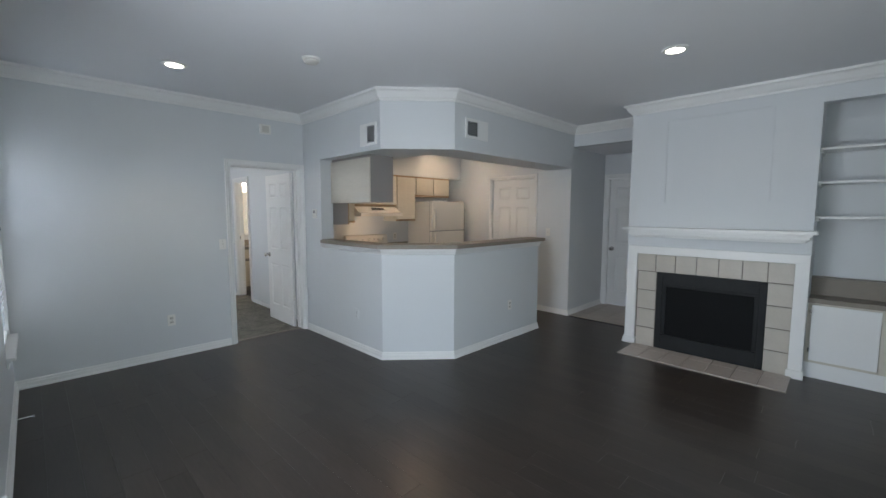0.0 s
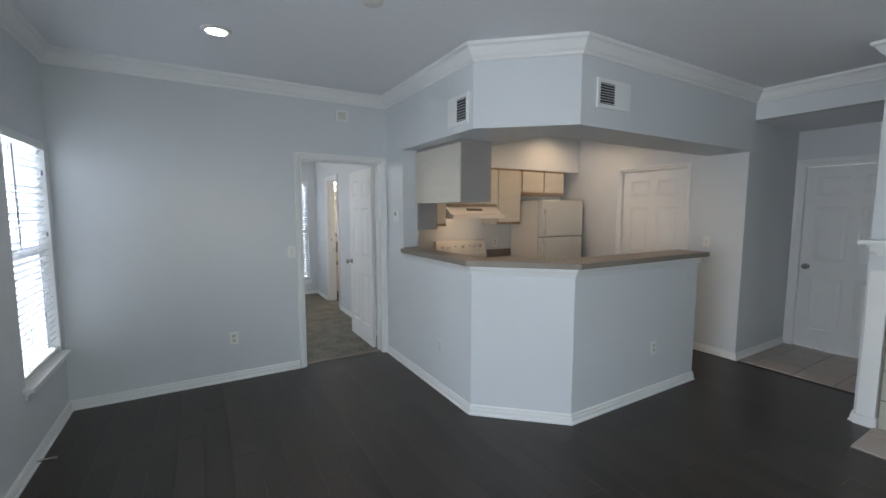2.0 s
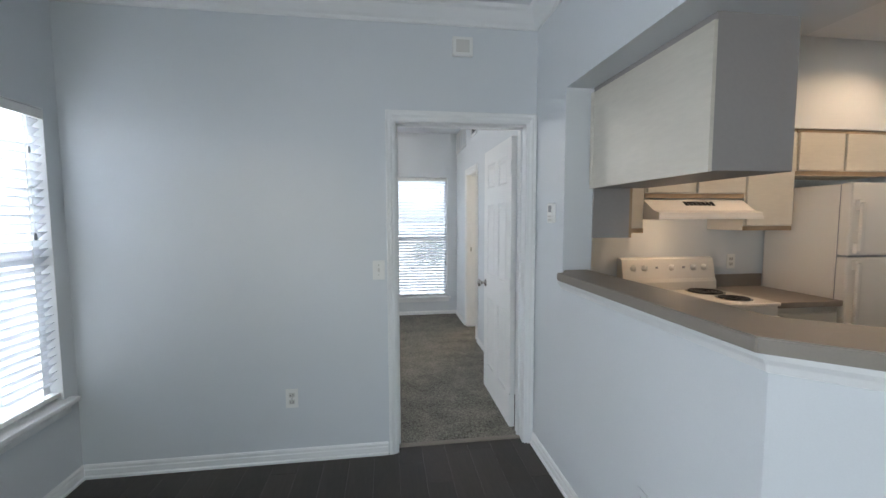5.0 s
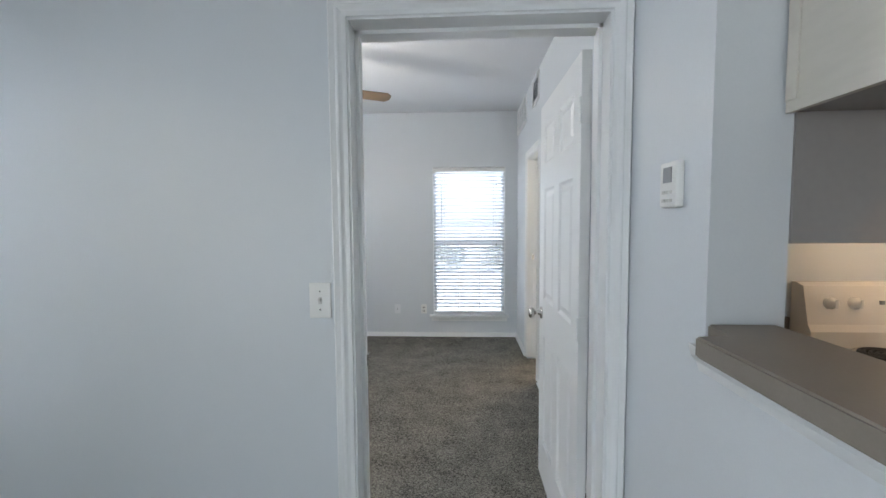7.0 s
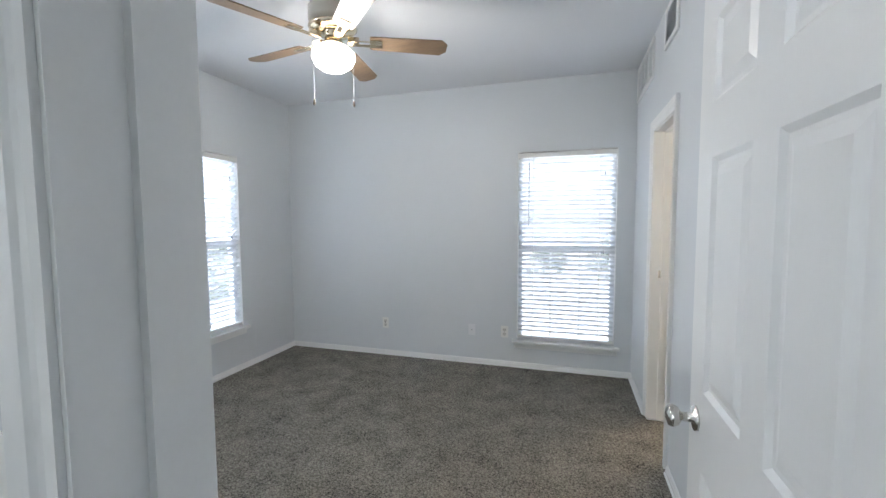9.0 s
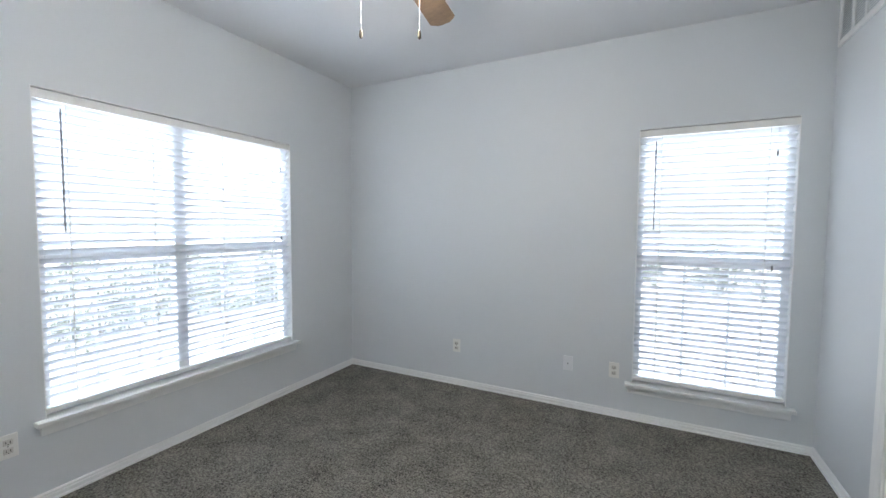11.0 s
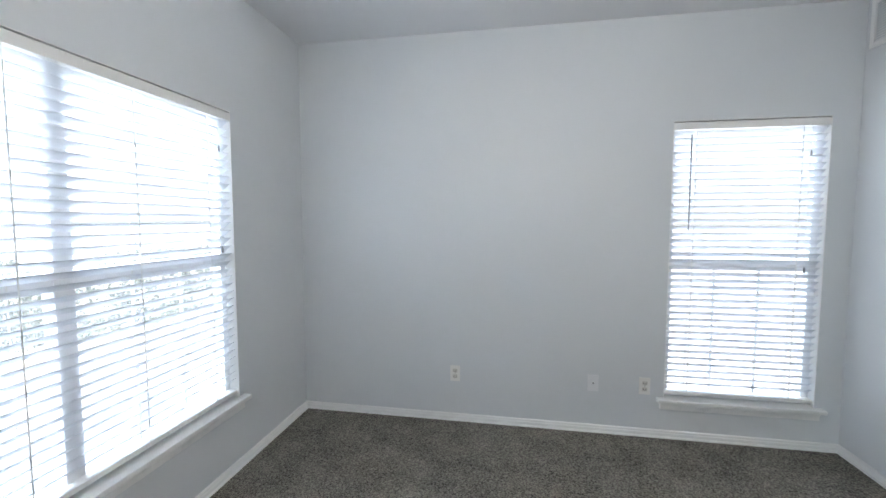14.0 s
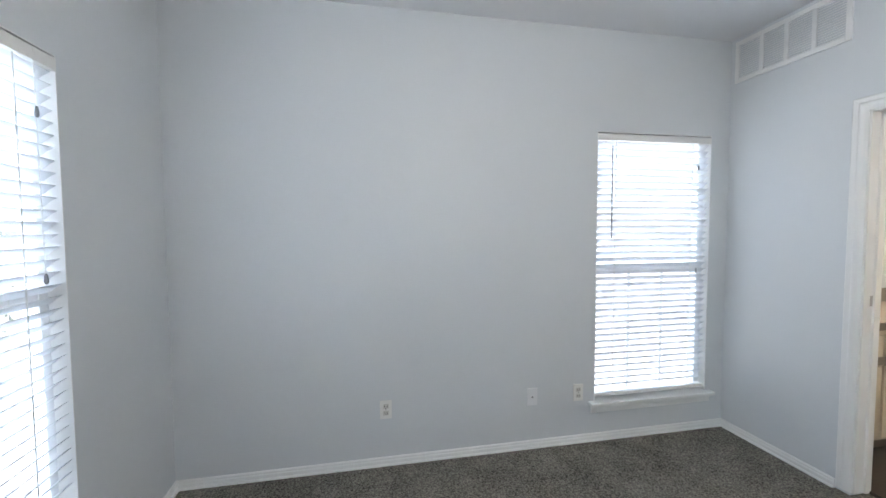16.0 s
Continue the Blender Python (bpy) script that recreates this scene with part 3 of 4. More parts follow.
def tile_mesh(a, b, h):
    bm = boxes((-a / 2, -b / 2, 0, a / 2, b / 2, h))
    top = [e for e in bm.edges if all(v.co.z > h / 2 for v in e.verts)]
    bmesh.ops.bevel(bm, geom=top, offset=0.003, segments=1, affect="EDGES")
    return bm


def tile_piece(data, at, parent, rot=(0, 0, 0)):
    t = new("tile", data)
    t.parent, t.location, t.rotation_euler = parent, at, rot
    return t


up = (0, radians(-90), 0)
row = mesh_of("tile", tile_mesh(0.190, 0.190, 0.006), M_TILE)
col = mesh_of("tile", tile_mesh(0.205, 0.19, 0.006), M_TILE)
for k in range(7):
    tile_piece(row, (-0.006, -0.575 + 0.1965 * k, 0.958), fp, up)
for k in range(4):
    for y in (0.590, -0.575):
        tile_piece(col, (-0.006, y, 0.108 + 0.2145 * k), fp, up)
hearth = setting("hearth", boxes((4.44, 0.585, -0.004, 4.898, 1.995, 0.006)), M_GROUT, "beige tile hearth flush with the wood floor", "hearth")
ht = mesh_of("tile", tile_mesh(0.30, 0.195, 0.008), M_HTILE)
hs = mesh_of("tile", tile_mesh(0.142, 0.195, 0.008), M_HTILE)
for k in range(7):
    tile_piece(ht, (4.595, 0.688 + 0.2012 * k, 0.006), hearth)
    tile_piece(hs, (4.823, 0.688 + 0.2012 * k, 0.006), hearth)
pm = bmesh.new()
for i, d in ((0.0, 0.008), (0.008, 0.014)):
    for y0, z0, y1, z1 in ((0.84 + i, 1.61 + i, 0.865 - i, 2.51 - i), (1.735 + i, 1.61 + i, 1.76 - i, 2.51 - i), (0.865 - i, 1.61 + i, 1.735 + i, 1.635 - i), (0.865 - i, 2.485 + i, 1.735 + i, 2.51 - i)):
        box(pm, 4.93 - d, y0, z0, 4.93, y1, z1)
setting("trim_chimney_panel", pm, M_WALL, "painted picture frame moulding above the mantel", "wall panel")

# built-in shelves and cupboard in the niche
for z in (2.10, 1.80, 1.485):
    s = thing("niche_shelf", (5.24, -0.04, z), "white painted shelf in the wall niche", "shelf", "niche shelves")
    part("board", boxes((-0.16, -0.56, -0.022, 0.16, 0.56, 0.0), bevel=0.003), M_TRIM, s)
    part("cleat", boxes((-0.14, 0.54, -0.045, 0.16, 0.56, -0.022)), M_TRIM, s)
cb = thing("niche_cabinet", (5.2, -0.04, 0), "white cupboard with tan frame under the shelves", "cabinet")
part("body", boxes((-0.15, -0.56, 0.0, 0.2, 0.56, 0.70)), M_CAB, cb)
part("kickboard", boxes((-0.158, -0.56, 0.0, -0.15, 0.56, 0.14)), M_TRIM, cb)
part("top", boxes((-0.18, -0.56, 0.70, 0.2, 0.56, 0.742), bevel=0.004), M_LEDGE, cb, "taupe laminate top")
part("riser", boxes((0.08, -0.56, 0.742, 0.2, 0.56, 0.91), (0.06, -0.56, 0.895, 0.08, 0.56, 0.91)), M_LEDGE, cb)
for y0, y1 in ((0.09, 0.53), (-0.47, -0.03)):
    d = part("cabinet_door", boxes((-0.17, y0, 0.165, -0.151, y1, 0.68), bevel=0.004), M_TRIM, cb)
    for z in (0.24, 0.60):
        part("hinge", boxes((-0.172, y1, z, -0.151, y1 + 0.012, z + 0.04)), M_CHROME, d)

# ---- kitchen ----
def cupboard(x0, x1, y0, y1, z0, z1, doors, label, dark=False):
    c = thing("upper_cabinet", ((x0 + x1) / 2, y1, z0), label, "cabinet", "kitchen wall cabinets")
    ox, oy = (x0 + x1) / 2, y1
    part("body", boxes((x0 - ox, y0 - oy, 0, x1 - ox, 0, z1 - z0)), M_CABGREY if dark else M_CAB, c)
    part("bottom_rail", boxes((x0 - ox, y0 - oy - 0.006, 0, x1 - ox, y0 - oy, 0.03)), M_OAK, c)
    part("top_rail", boxes((x0 - ox, y0 - oy - 0.006, z1 - z0 - 0.025, x1 - ox, y0 - oy, z1 - z0)), M_OAK, c)
    n = doors
    step = (x1 - x0) / max(n, 1)
    for k in range(n):
        part("cabinet_door", boxes((x0 - ox + step * k + 0.012, y0 - oy - 0.02, 0.035, x0 - ox + step * (k + 1) - 0.012, y0 - oy - 0.002, z1 - z0 - 0.025), bevel=0.004), M_CAB, c)
    return c


cupboard(4.08, 4.47, 5.33, 5.65, 1.375, 2.088, 1, "tall cream wall cabinet with oak edge beside the fridge")
cupboard(4.474, 5.26, 5.33, 5.65, 1.765, 2.088, 2, "short cream wall cabinet over the fridge")
cupboard(3.325, 4.076, 5.33, 5.65, 1.60, 2.088, 2, "short cream wall cabinet over the range hood")
cupboard(2.90, 3.32, 5.33, 5.65, 1.365, 2.088, 1, "cream wall cabinet with oak edge beside the hood")
sc = thing("corner_cabinet", (2.76, 5.0, 1.36), "grey sided corner wall cabinet behind the post", "cabinet", "kitchen wall cabinets")
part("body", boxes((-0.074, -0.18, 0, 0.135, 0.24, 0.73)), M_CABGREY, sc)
part("face_frame", boxes((0.135, -0.18, 0, 0.15, 0.24, 0.73)), M_OAK, sc)
hc = thing("hanging_cabinet", (2.823, 4.412, 1.626), "cream panelled cabinet hung under the header", "cabinet", "kitchen wall cabinets")
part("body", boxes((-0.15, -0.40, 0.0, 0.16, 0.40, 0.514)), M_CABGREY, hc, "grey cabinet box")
part("back_panel", boxes((-0.162, -0.385, 0.018, -0.15, 0.385, 0.485)), M_CAB, hc, "cream wood grain panel")
part("edge_strip", boxes((-0.164, -0.402, -0.004, -0.15, 0.402, 0.018), (-0.166, 0.375, 0.018, -0.15, 0.402, 0.485), (-0.164, -0.402, 0.018, -0.15, -0.385, 0.485)), M_CAB, hc)

hd = thing("range_hood", (3.70, 5.65, 1.455), "white slanted range hood with vent slots", "range hood")
hb = bmesh.new()
prof = [(0, 0.0), (-0.48, 0.0), (-0.48, 0.045), (-0.42, 0.06), (-0.30, 0.143), (0, 0.143)]
lo, hi = [hb.verts.new((-0.375, y, z)) for y, z in prof], [hb.verts.new((0.375, y, z)) for y, z in prof]
hb.faces.new(lo), hb.faces.new(hi[::-1])
for i in range(6):
    hb.faces.new((lo[i], lo[(i + 1) % 6], hi[(i + 1) % 6], hi[i]))
part("canopy", hb, M_APPL, hd)
part("lip", boxes((-0.38, -0.486, 0.0, 0.38, -0.478, 0.022), bevel=0.002), M_APPL, hd)
slope = Matrix.Translation((0, -0.36, 0.106)) @ Matrix.Rotation(math.atan2(0.083, 0.12), 4, "X")
for r in range(3):
    for k in range(7):
        part("vent_slot", box(bmesh.new(), -0.11 + 0.033 * k, -0.022 + 0.017 * r, -0.001, -0.087 + 0.033 * k, -0.012 + 0.017 * r, 0.004, m=slope), M_DARK, hd)

rg = thing("range", (3.70, 5.63, 0), "white electric coil range with backguard", "stove")
part("body", boxes((-0.378, -0.60, 0.02, 0.378, 0, 0.90), bevel=0.006), M_APPL, rg)
part("cooktop", boxes((-0.38, -0.62, 0.90, 0.38, -0.06, 0.925), bevel=0.008), M_APPL, rg)
gb = bmesh.new()
pts = [(0, 0.925), (-0.10, 0.925), (-0.10, 0.985), (-0.085, 1.01), (-0.055, 1.155), (-0.02, 1.165), (0, 1.165)]
lo, hi = [gb.verts.new((-0.378, y, z)) for y, z in pts], [gb.verts.new((0.378, y, z)) for y, z in pts]
gb.faces.new(lo), gb.faces.new(hi[::-1])
for i in range(len(pts)):
    gb.faces.new((lo[i], lo[(i + 1) % 7], hi[(i + 1) % 7], hi[i]))
part("backguard", gb, M_APPL, rg)
for x in (-0.29, -0.20, 0.02, 0.20, 0.29):
    k = part("control_knob", lathe(bmesh.new(), (x, -0.068, 1.09), [(0.024, 0), (0.022, 0.012), (0.014, 0.016), (0.013, 0.03), (0.001, 0.031)], seg=16, axis="-y"), M_APPL, rg)
    part("pointer", boxes((x - 0.004, -0.102, 1.075, x + 0.004, -0.098, 1.108)), M_SOCKET, k)
for x in (-0.10, 0.12):
    part("indicator", boxes((x - 0.008, -0.074, 1.085, x + 0.008, -0.064, 1.10)), M_GREYPL, rg)
for x, y, r in ((-0.19, -0.21, 0.085), (0.19, -0.21, 0.105), (-0.19, -0.46, 0.105), (0.19, -0.46, 0.085)):
    bn = part("drip_pan", lathe(bmesh.new(), (x, y, 0.925), [(r + 0.02, 0.0), (r + 0.022, 0.004), (r + 0.012, 0.005), (r, 0.002), (0.02, 0.001)], seg=28), M_CHROME, rg)
    cu = bmesh.new()
    for q in (0.25, 0.45, 0.65, 0.85, 1.0):
        prof = [(r * q + 0.006 * math.cos(a), 0.007 + 0.005 * math.sin(a)) for a in [2 * math.pi * j / 6 for j in range(7)]]
        rings = [[cu.verts.new((x + rr * math.cos(2 * math.pi * k / 24), y + rr * math.sin(2 * math.pi * k / 24), 0.925 + zz)) for k in range(24)] for rr, zz in prof[:-1]]
        for i in range(6):
            for k in range(24):
                cu.faces.new((rings[i][k], rings[i][(k + 1) % 24], rings[(i + 1) % 6][(k + 1) % 24], rings[(i + 1) % 6][k]))
    part("coil", cu, M_BLACK, bn)
part("oven_door", boxes((-0.37, -0.635, 0.20, 0.37, -0.601, 0.84), bevel=0.006), M_APPL, rg)

fr = thing("refrigerator", (4.95, 5.63, 0), "white top freezer refrigerator beside the cabinets", "refrigerator")
part("body", boxes((-0.38, -0.53, 0.02, 0.38, 0, 1.685), bevel=0.008), M_APPL, fr)
for z0, z1, h0, h1 in ((0.10, 1.205, 0.72, 1.17), (1.215, 1.69, 1.25, 1.56)):
    d = part("fridge_door", boxes((-0.382, -0.605, z0, 0.382, -0.535, z1), bevel=0.014), M_APPL, fr)
    hb = boxes((-0.350, -0.650, h0, -0.322, -0.628, h1), (-0.352, -0.63, h0 - 0.02, -0.318, -0.604, h0 + 0.05), (-0.352, -0.63, h1 - 0.05, -0.318, -0.604, h1 + 0.02), bevel=0.006)
    part("handle", hb, M_APPL, d)
part("gasket", boxes((-0.375, -0.536, 0.1, 0.375, -0.529, 1.68), (-0.376, -0.6, 1.205, 0.376, -0.54, 1.215)), M_GREYPL, fr)
part("hinge_cover", boxes((0.26, -0.59, 1.69, 0.36, -0.50, 1.705), bevel=0.004), M_APPL, fr)
part("side_trim", boxes((0.3825, -0.60, 0.10, 0.392, -0.53, 1.60)), M_DARK, fr)

for x0, x1 in ((2.80, 3.318), (4.082, 4.565)):
    c = thing("base_cabinet", ((x0 + x1) / 2, 5.645, 0), "cream base cabinet under the kitchen counter", "cabinet")
    w = (x1 - x0) / 2
    part("body", boxes((-w, -0.58, 0.0, w, 0, 0.88)), M_CAB, c)
    part("cabinet_door", boxes((-w + 0.02, -0.60, 0.12, w - 0.02, -0.581, 0.84), bevel=0.004), M_CAB, c)
    lone("countertop", boxes((x0, 5.03, 0.882, x1, 5.645, 0.92), (x0, 5.625, 0.92, x1, 5.645, 1.02), bevel=0.004), M_LEDGE, "taupe laminate kitchen countertop with backsplash", "countertop")
pc = thing("peninsula_cabinet", (3.6, 3.56, 0), "cream base cabinets behind the half wall", "cabinet")
part("body", boxes((-0.45, -0.30, 0, 1.05, 0.30, 0.88)), M_CAB, pc)
lone("countertop", boxes((3.13, 3.258, 0.882, 4.655, 3.88, 0.92), bevel=0.004), M_LEDGE, "taupe laminate counter behind the half wall", "countertop")


# ---- fixtures ----
def mounted(name, at, turn, label, category, group=""):
    ob = thing(name, at, label, category, group)
    ob.rotation_euler = (0, 0, radians(turn))
    return ob


def outlet(at, turn, label="white duplex wall outlet", plate=None):
    o = mounted("wall_outlet", at, turn, label, "outlet", "wall outlets")
    part("cover_plate", boxes((-0.036, 0, -0.058, 0.036, 0.006, 0.058), bevel=0.003), plate or M_PLASTIC, o)
    for z in (0.021, -0.021):
        r = part("receptacle", boxes((-0.017, 0.004, z - 0.014, 0.017, 0.0085, z + 0.014), bevel=0.003), plate or M_SOCKET, o)
        part("slot", boxes((-0.009, 0.0075, z - 0.006, -0.006, 0.0092, z + 0.006), (0.006, 0.0075, z - 0.005, 0.009, 0.0092, z + 0.005), (-0.002, 0.0075, z - 0.012, 0.002, 0.0092, z - 0.008)), M_DARK, r)
    part("screw", cyl(bmesh.new(), (0, 0.0065, 0), 0.003, 0.003, 0.002, "y", 8), M_CHROME, o)
    return o


def light_switch(at, turn, label="white toggle light switch"):
    o = mounted("light_switch", at, turn, label, "light switch", "light switches")
    part("cover_plate", boxes((-0.036, 0, -0.058, 0.036, 0.006, 0.058), bevel=0.003), M_PLASTIC, o)
    part("toggle", boxes((-0.006, 0.004, -0.012, 0.006, 0.008, 0.012), (-0.004, 0.006, -0.002, 0.004, 0.018, 0.009), bevel=0.002), M_SOCKET, o)
    for z in (0.03, -0.03):
        part("screw", cyl(bmesh.new(), (0, 0.0065, z), 0.003, 0.003, 0.002, "y", 8), M_CHROME, o)
    return o


S, E_, W_, N_ = 180, -90, 90, 0
outlet((1.02, 5.245, 0.393), S)
outlet((2.525, 4.09, 0.40), W_, "painted over wall outlet on the half wall", M_WALL)
outlet((4.04, 3.135, 0.41), S, "pale wall outlet on the half wall")
outlet((0.222, 8.985, 0.33), S)
outlet((1.515, 8.985, 0.326), S, "white wall outlet beside the bedroom window")
outlet((-0.955, 6.48, 0.33), E_, "white wall outlet under the wide window")
outlet((4.30, 5.65, 1.12), S, "white wall outlet over the kitchen counter")
jk = mounted("cable_jack", (1.182, 8.985, 0.325), S, "painted over cable jack plate", "wall plate")
part("cover_plate", boxes((-0.036, 0, -0.058, 0.036, 0.006, 0.058), bevel=0.003), M_CEIL, jk)
part("jack", cyl(bmesh.new(), (0, 0.008, 0), 0.006, 0.006, 0.01, "y", 12), M_GREYPL, jk)
light_switch((1.545, 5.245, 1.157), S)
light_switch((5.55, 3.52, 1.22), W_, "white light switch beside the closet door")
th = mounted("thermostat", (2.525, 4.965, 1.495), W_, "white digital thermostat on the wall", "thermostat")
part("case", boxes((-0.040, 0, -0.055, 0.040, 0.020, 0.055), bevel=0.006), M_PLASTIC, th)
part("display", boxes((-0.020, 0.0195, 0.005, 0.020, 0.0215, 0.042)), M_GREYPL, th)
for u in (-0.018, 0.0, 0.018):
    for z in (-0.018, -0.038):
        part("button", boxes((u - 0.006, 0.0195, z - 0.004, u + 0.006, 0.022, z + 0.004)), M_SOCKET, th)
al = mounted("door_chime", (2.055, 5.245, 2.48), S, "small white chime box above the doorway", "chime")
part("case", boxes((-0.062, 0, -0.054, 0.062, 0.03, 0.054), bevel=0.006), M_PLASTIC, al)
part("face", boxes((-0.04, 0.0295, -0.036, 0.04, 0.033, 0.036), bevel=0.002), M_SOCKET, al)


def register(at, turn, w, h, n, label, bays=1, blank=0.0, blank_end=0.0):
    """A framed air grille: backing, frame, slats."""
    v = mounted("wall_vent", at, turn, label, "vent")
    part("backing", boxes((-w / 2 + 0.01, 0, -h / 2 + 0.01, w / 2 - 0.01, 0.003, h / 2 - 0.01)), M_WALL if bays > 1 else M_DARK, v)
    f = 0.028
    rows_ = [(-w / 2, 0, -h / 2, -w / 2 + f + blank, 0.014, h / 2), (w / 2 - f - blank_end, 0, -h / 2, w / 2, 0.014, h / 2), (-w / 2 + f + blank, 0, -h / 2, w / 2 - f - blank_end, 0.014, -h / 2 + f), (-w / 2 + f + blank, 0, h / 2 - f, w / 2 - f - blank_end, 0.014, h / 2)]
    part("frame", boxes(*rows_, bevel=0.003), M_TRIM, v)
    u0, u1 = -w / 2 + f + blank, w / 2 - f - blank_end
    bw = (u1 - u0) / bays
    for b in range(1, bays):
        part("divider", boxes((u0 + bw * b - 0.012, 0.002, -h / 2 + f, u0 + bw * b + 0.012, 0.013, h / 2 - f)), M_TRIM, v)
    for b in range(bays):
        a0, a1 = u0 + bw * b + (0.012 if b else 0), u0 + bw * (b + 1) - (0.012 if b < bays - 1 else 0)
        for k in range(n):
            z = -h / 2 + f + (h - 2 * f) * (k + 0.5) / n
            part("slat", box(bmesh.new(), a0, -0.006, -0.001, a1, 0.006, 0.001, m=Matrix.Translation((0, 0.008, z)) @ Matrix.Rotation(radians(-40), 4, "X")), M_TRIM if bays > 1 else M_WALL, v)
    return v


register((2.525, 3.82, 2.30), W_, 0.28, 0.22, 8, "white supply register on the header", blank_end=0.09)
register((3.40, 3.135, 2.375), S, 0.36, 0.20, 8, "white supply register over the kitchen opening", blank=0.14)
register((2.672, 8.60, 2.575), W_, 0.69, 0.28, 16, "wide white return air grille near the ceiling", bays=4)
register((2.672, 7.73, 2.59), W_, 0.32, 0.24, 9, "white supply register above the bathroom doorway")

for x, y in ((0.955, 4.28), (3.46, 1.29), (4.85, 4.85), (3.7, 4.45)):
    r = thing("recessed_light", (x, y, CL_), "lit round recessed ceiling light with white trim", "ceiling light", "recessed lights")
    part("trim_ring", lathe(bmesh.new(), (0, 0, -0.012), [(0.062, 0.010), (0.064, 0.0), (0.088, 0.004), (0.09, 0.012), (0.062, 0.012)], seg=32), M_PLASTIC, r)
    part("bulb", lathe(bmesh.new(), (0, 0, -0.011), [(0.061, 0.0), (0.06, 0.006), (0.02, 0.008)], seg=24), M_LAMPON, r)
sm = thing("smoke_detector", (1.675, 3.37, CL_), "round white smoke detector on the ceiling", "smoke detector")
part("base", lathe(bmesh.new(), (0, 0, -0.012), [(0.05, 0.0), (0.068, 0.002), (0.07, 0.012), (0.02, 0.012)], seg=28), M_PLASTIC, sm)
part("cover", lathe(bmesh.new(), (0, 0, -0.042), [(0.02, 0.0), (0.045, 0.004), (0.058, 0.016), (0.06, 0.030), (0.02, 0.031)], seg=28), M_SOCKET, sm)
ds = thing("door_stop", (-0.108, DS_Y, 0.045), "springy door stop on the baseboard", "door stop")
part("spring", cyl(bmesh.new(), (0.04, 0, 0), 0.006, 0.006, 0.08, "x", 10), M_CHROME, ds)
part("tip", cyl(bmesh.new(), (0.085, 0, 0), 0.008, 0.008, 0.014, "x", 10), M_GREYPL, ds)

# ceiling fan
fan = thing("ceiling_fan", (0.855, 7.03, CH), "five blade oak and brass ceiling fan, light on", "ceiling fan")
part("canopy", lathe(bmesh.new(), (0, 0, -0.05), [(0.02, 0), (0.045, 0.008), (0.062, 0.035), (0.065, 0.05)]), M_BRASS, fan)
part("downrod", cyl(bmesh.new(), (0, 0, -0.09), 0.012, 0.012, 0.10, seg=14), M_BRASS, fan)
part("motor_housing", lathe(bmesh.new(), (0, 0, -0.245), [(0.06, 0), (0.125, 0.005), (0.13, 0.03), (0.13, 0.09), (0.11, 0.115), (0.04, 0.125)], seg=32), mat("ivory_enamel", (0.55, 0.53, 0.47), 0.35, var=0.02), fan, "ivory enamel motor housing")
vr = part("vent_ring", lathe(bmesh.new(), (0, 0, -0.275), [(0.07, 0), (0.115, 0.006), (0.132, 0.022), (0.125, 0.03), (0.07, 0.03)], seg=32), M_BRASS, fan)
for k in range(18):
    part("vent_slot", box(bmesh.new(), 0.085, -0.006, -0.001, 0.118, 0.006, 0.004, m=Matrix.Translation((0, 0, -0.274)) @ Matrix.Rotation(radians(20 * k), 4, "Z") @ Matrix.Rotation(radians(-12), 4, "Y")), M_DARK, vr)
part("light_stem", lathe(bmesh.new(), (0, 0, -0.345), [(0.055, 0), (0.058, 0.012), (0.045, 0.018), (0.045, 0.06), (0.06, 0.07)], seg=28), M_BRASS, fan)
part("globe", lathe(bmesh.new(), (0, 0, -0.485), [(0.01, 0.0), (0.06, 0.010), (0.10, 0.036), (0.118, 0.070), (0.115, 0.10), (0.09, 0.125), (0.055, 0.138), (0.04, 0.14)], seg=32), M_GLOBE, fan, "lit white opal glass globe")
for k in range(5):
    ang = Matrix.Rotation(radians(27 + 72 * k), 4, "Z")
    tiltm = ang @ Matrix.Translation((0, 0, -0.318)) @ Matrix.Rotation(radians(-12), 4, "X")
    bm = prism(bmesh.new(), [(0.20, -0.050), (0.215, -0.056), (0.60, -0.066), (0.635, -0.030), (0.635, 0.030), (0.60, 0.066), (0.215, 0.056), (0.20, 0.050)], -0.003, 0.003)
    bmesh.ops.transform(bm, matrix=tiltm, verts=bm.verts[:])
    bl = part("blade", bm, M_BLADE, fan)
    bm = bmesh.new()
    for u in (-1, 1):
        box(bm, 0.10, -0.006 + u * 0.014, -0.009, 0.27, 0.006 + u * 0.020, -0.003, bevel=0.002)
    box(bm, 0.20, -0.034, -0.008, 0.265, 0.034, -0.003, bevel=0.002)
    box(bm, 0.08, -0.014, -0.012, 0.14, 0.014, 0.022, bevel=0.003)
    bmesh.ops.transform(bm, matrix=tiltm, verts=bm.verts[:])
    part("blade_iron", bm, M_BRASS, bl)
for x, y in ((-0.075, -0.08), (0.11, 0.02)):
    ch = part("pull_chain", cyl(bmesh.new(), (x, y, -0.49), 0.0009, 0.0009, 0.32, seg=6), M_GREYPL, fan)
    part("pull_knob", lathe(bmesh.new(), (x, y, -0.68), [(0.003, 0), (0.007, 0.006), (0.006, 0.024), (0.002, 0.034)], seg=10), M_BARK, ch)

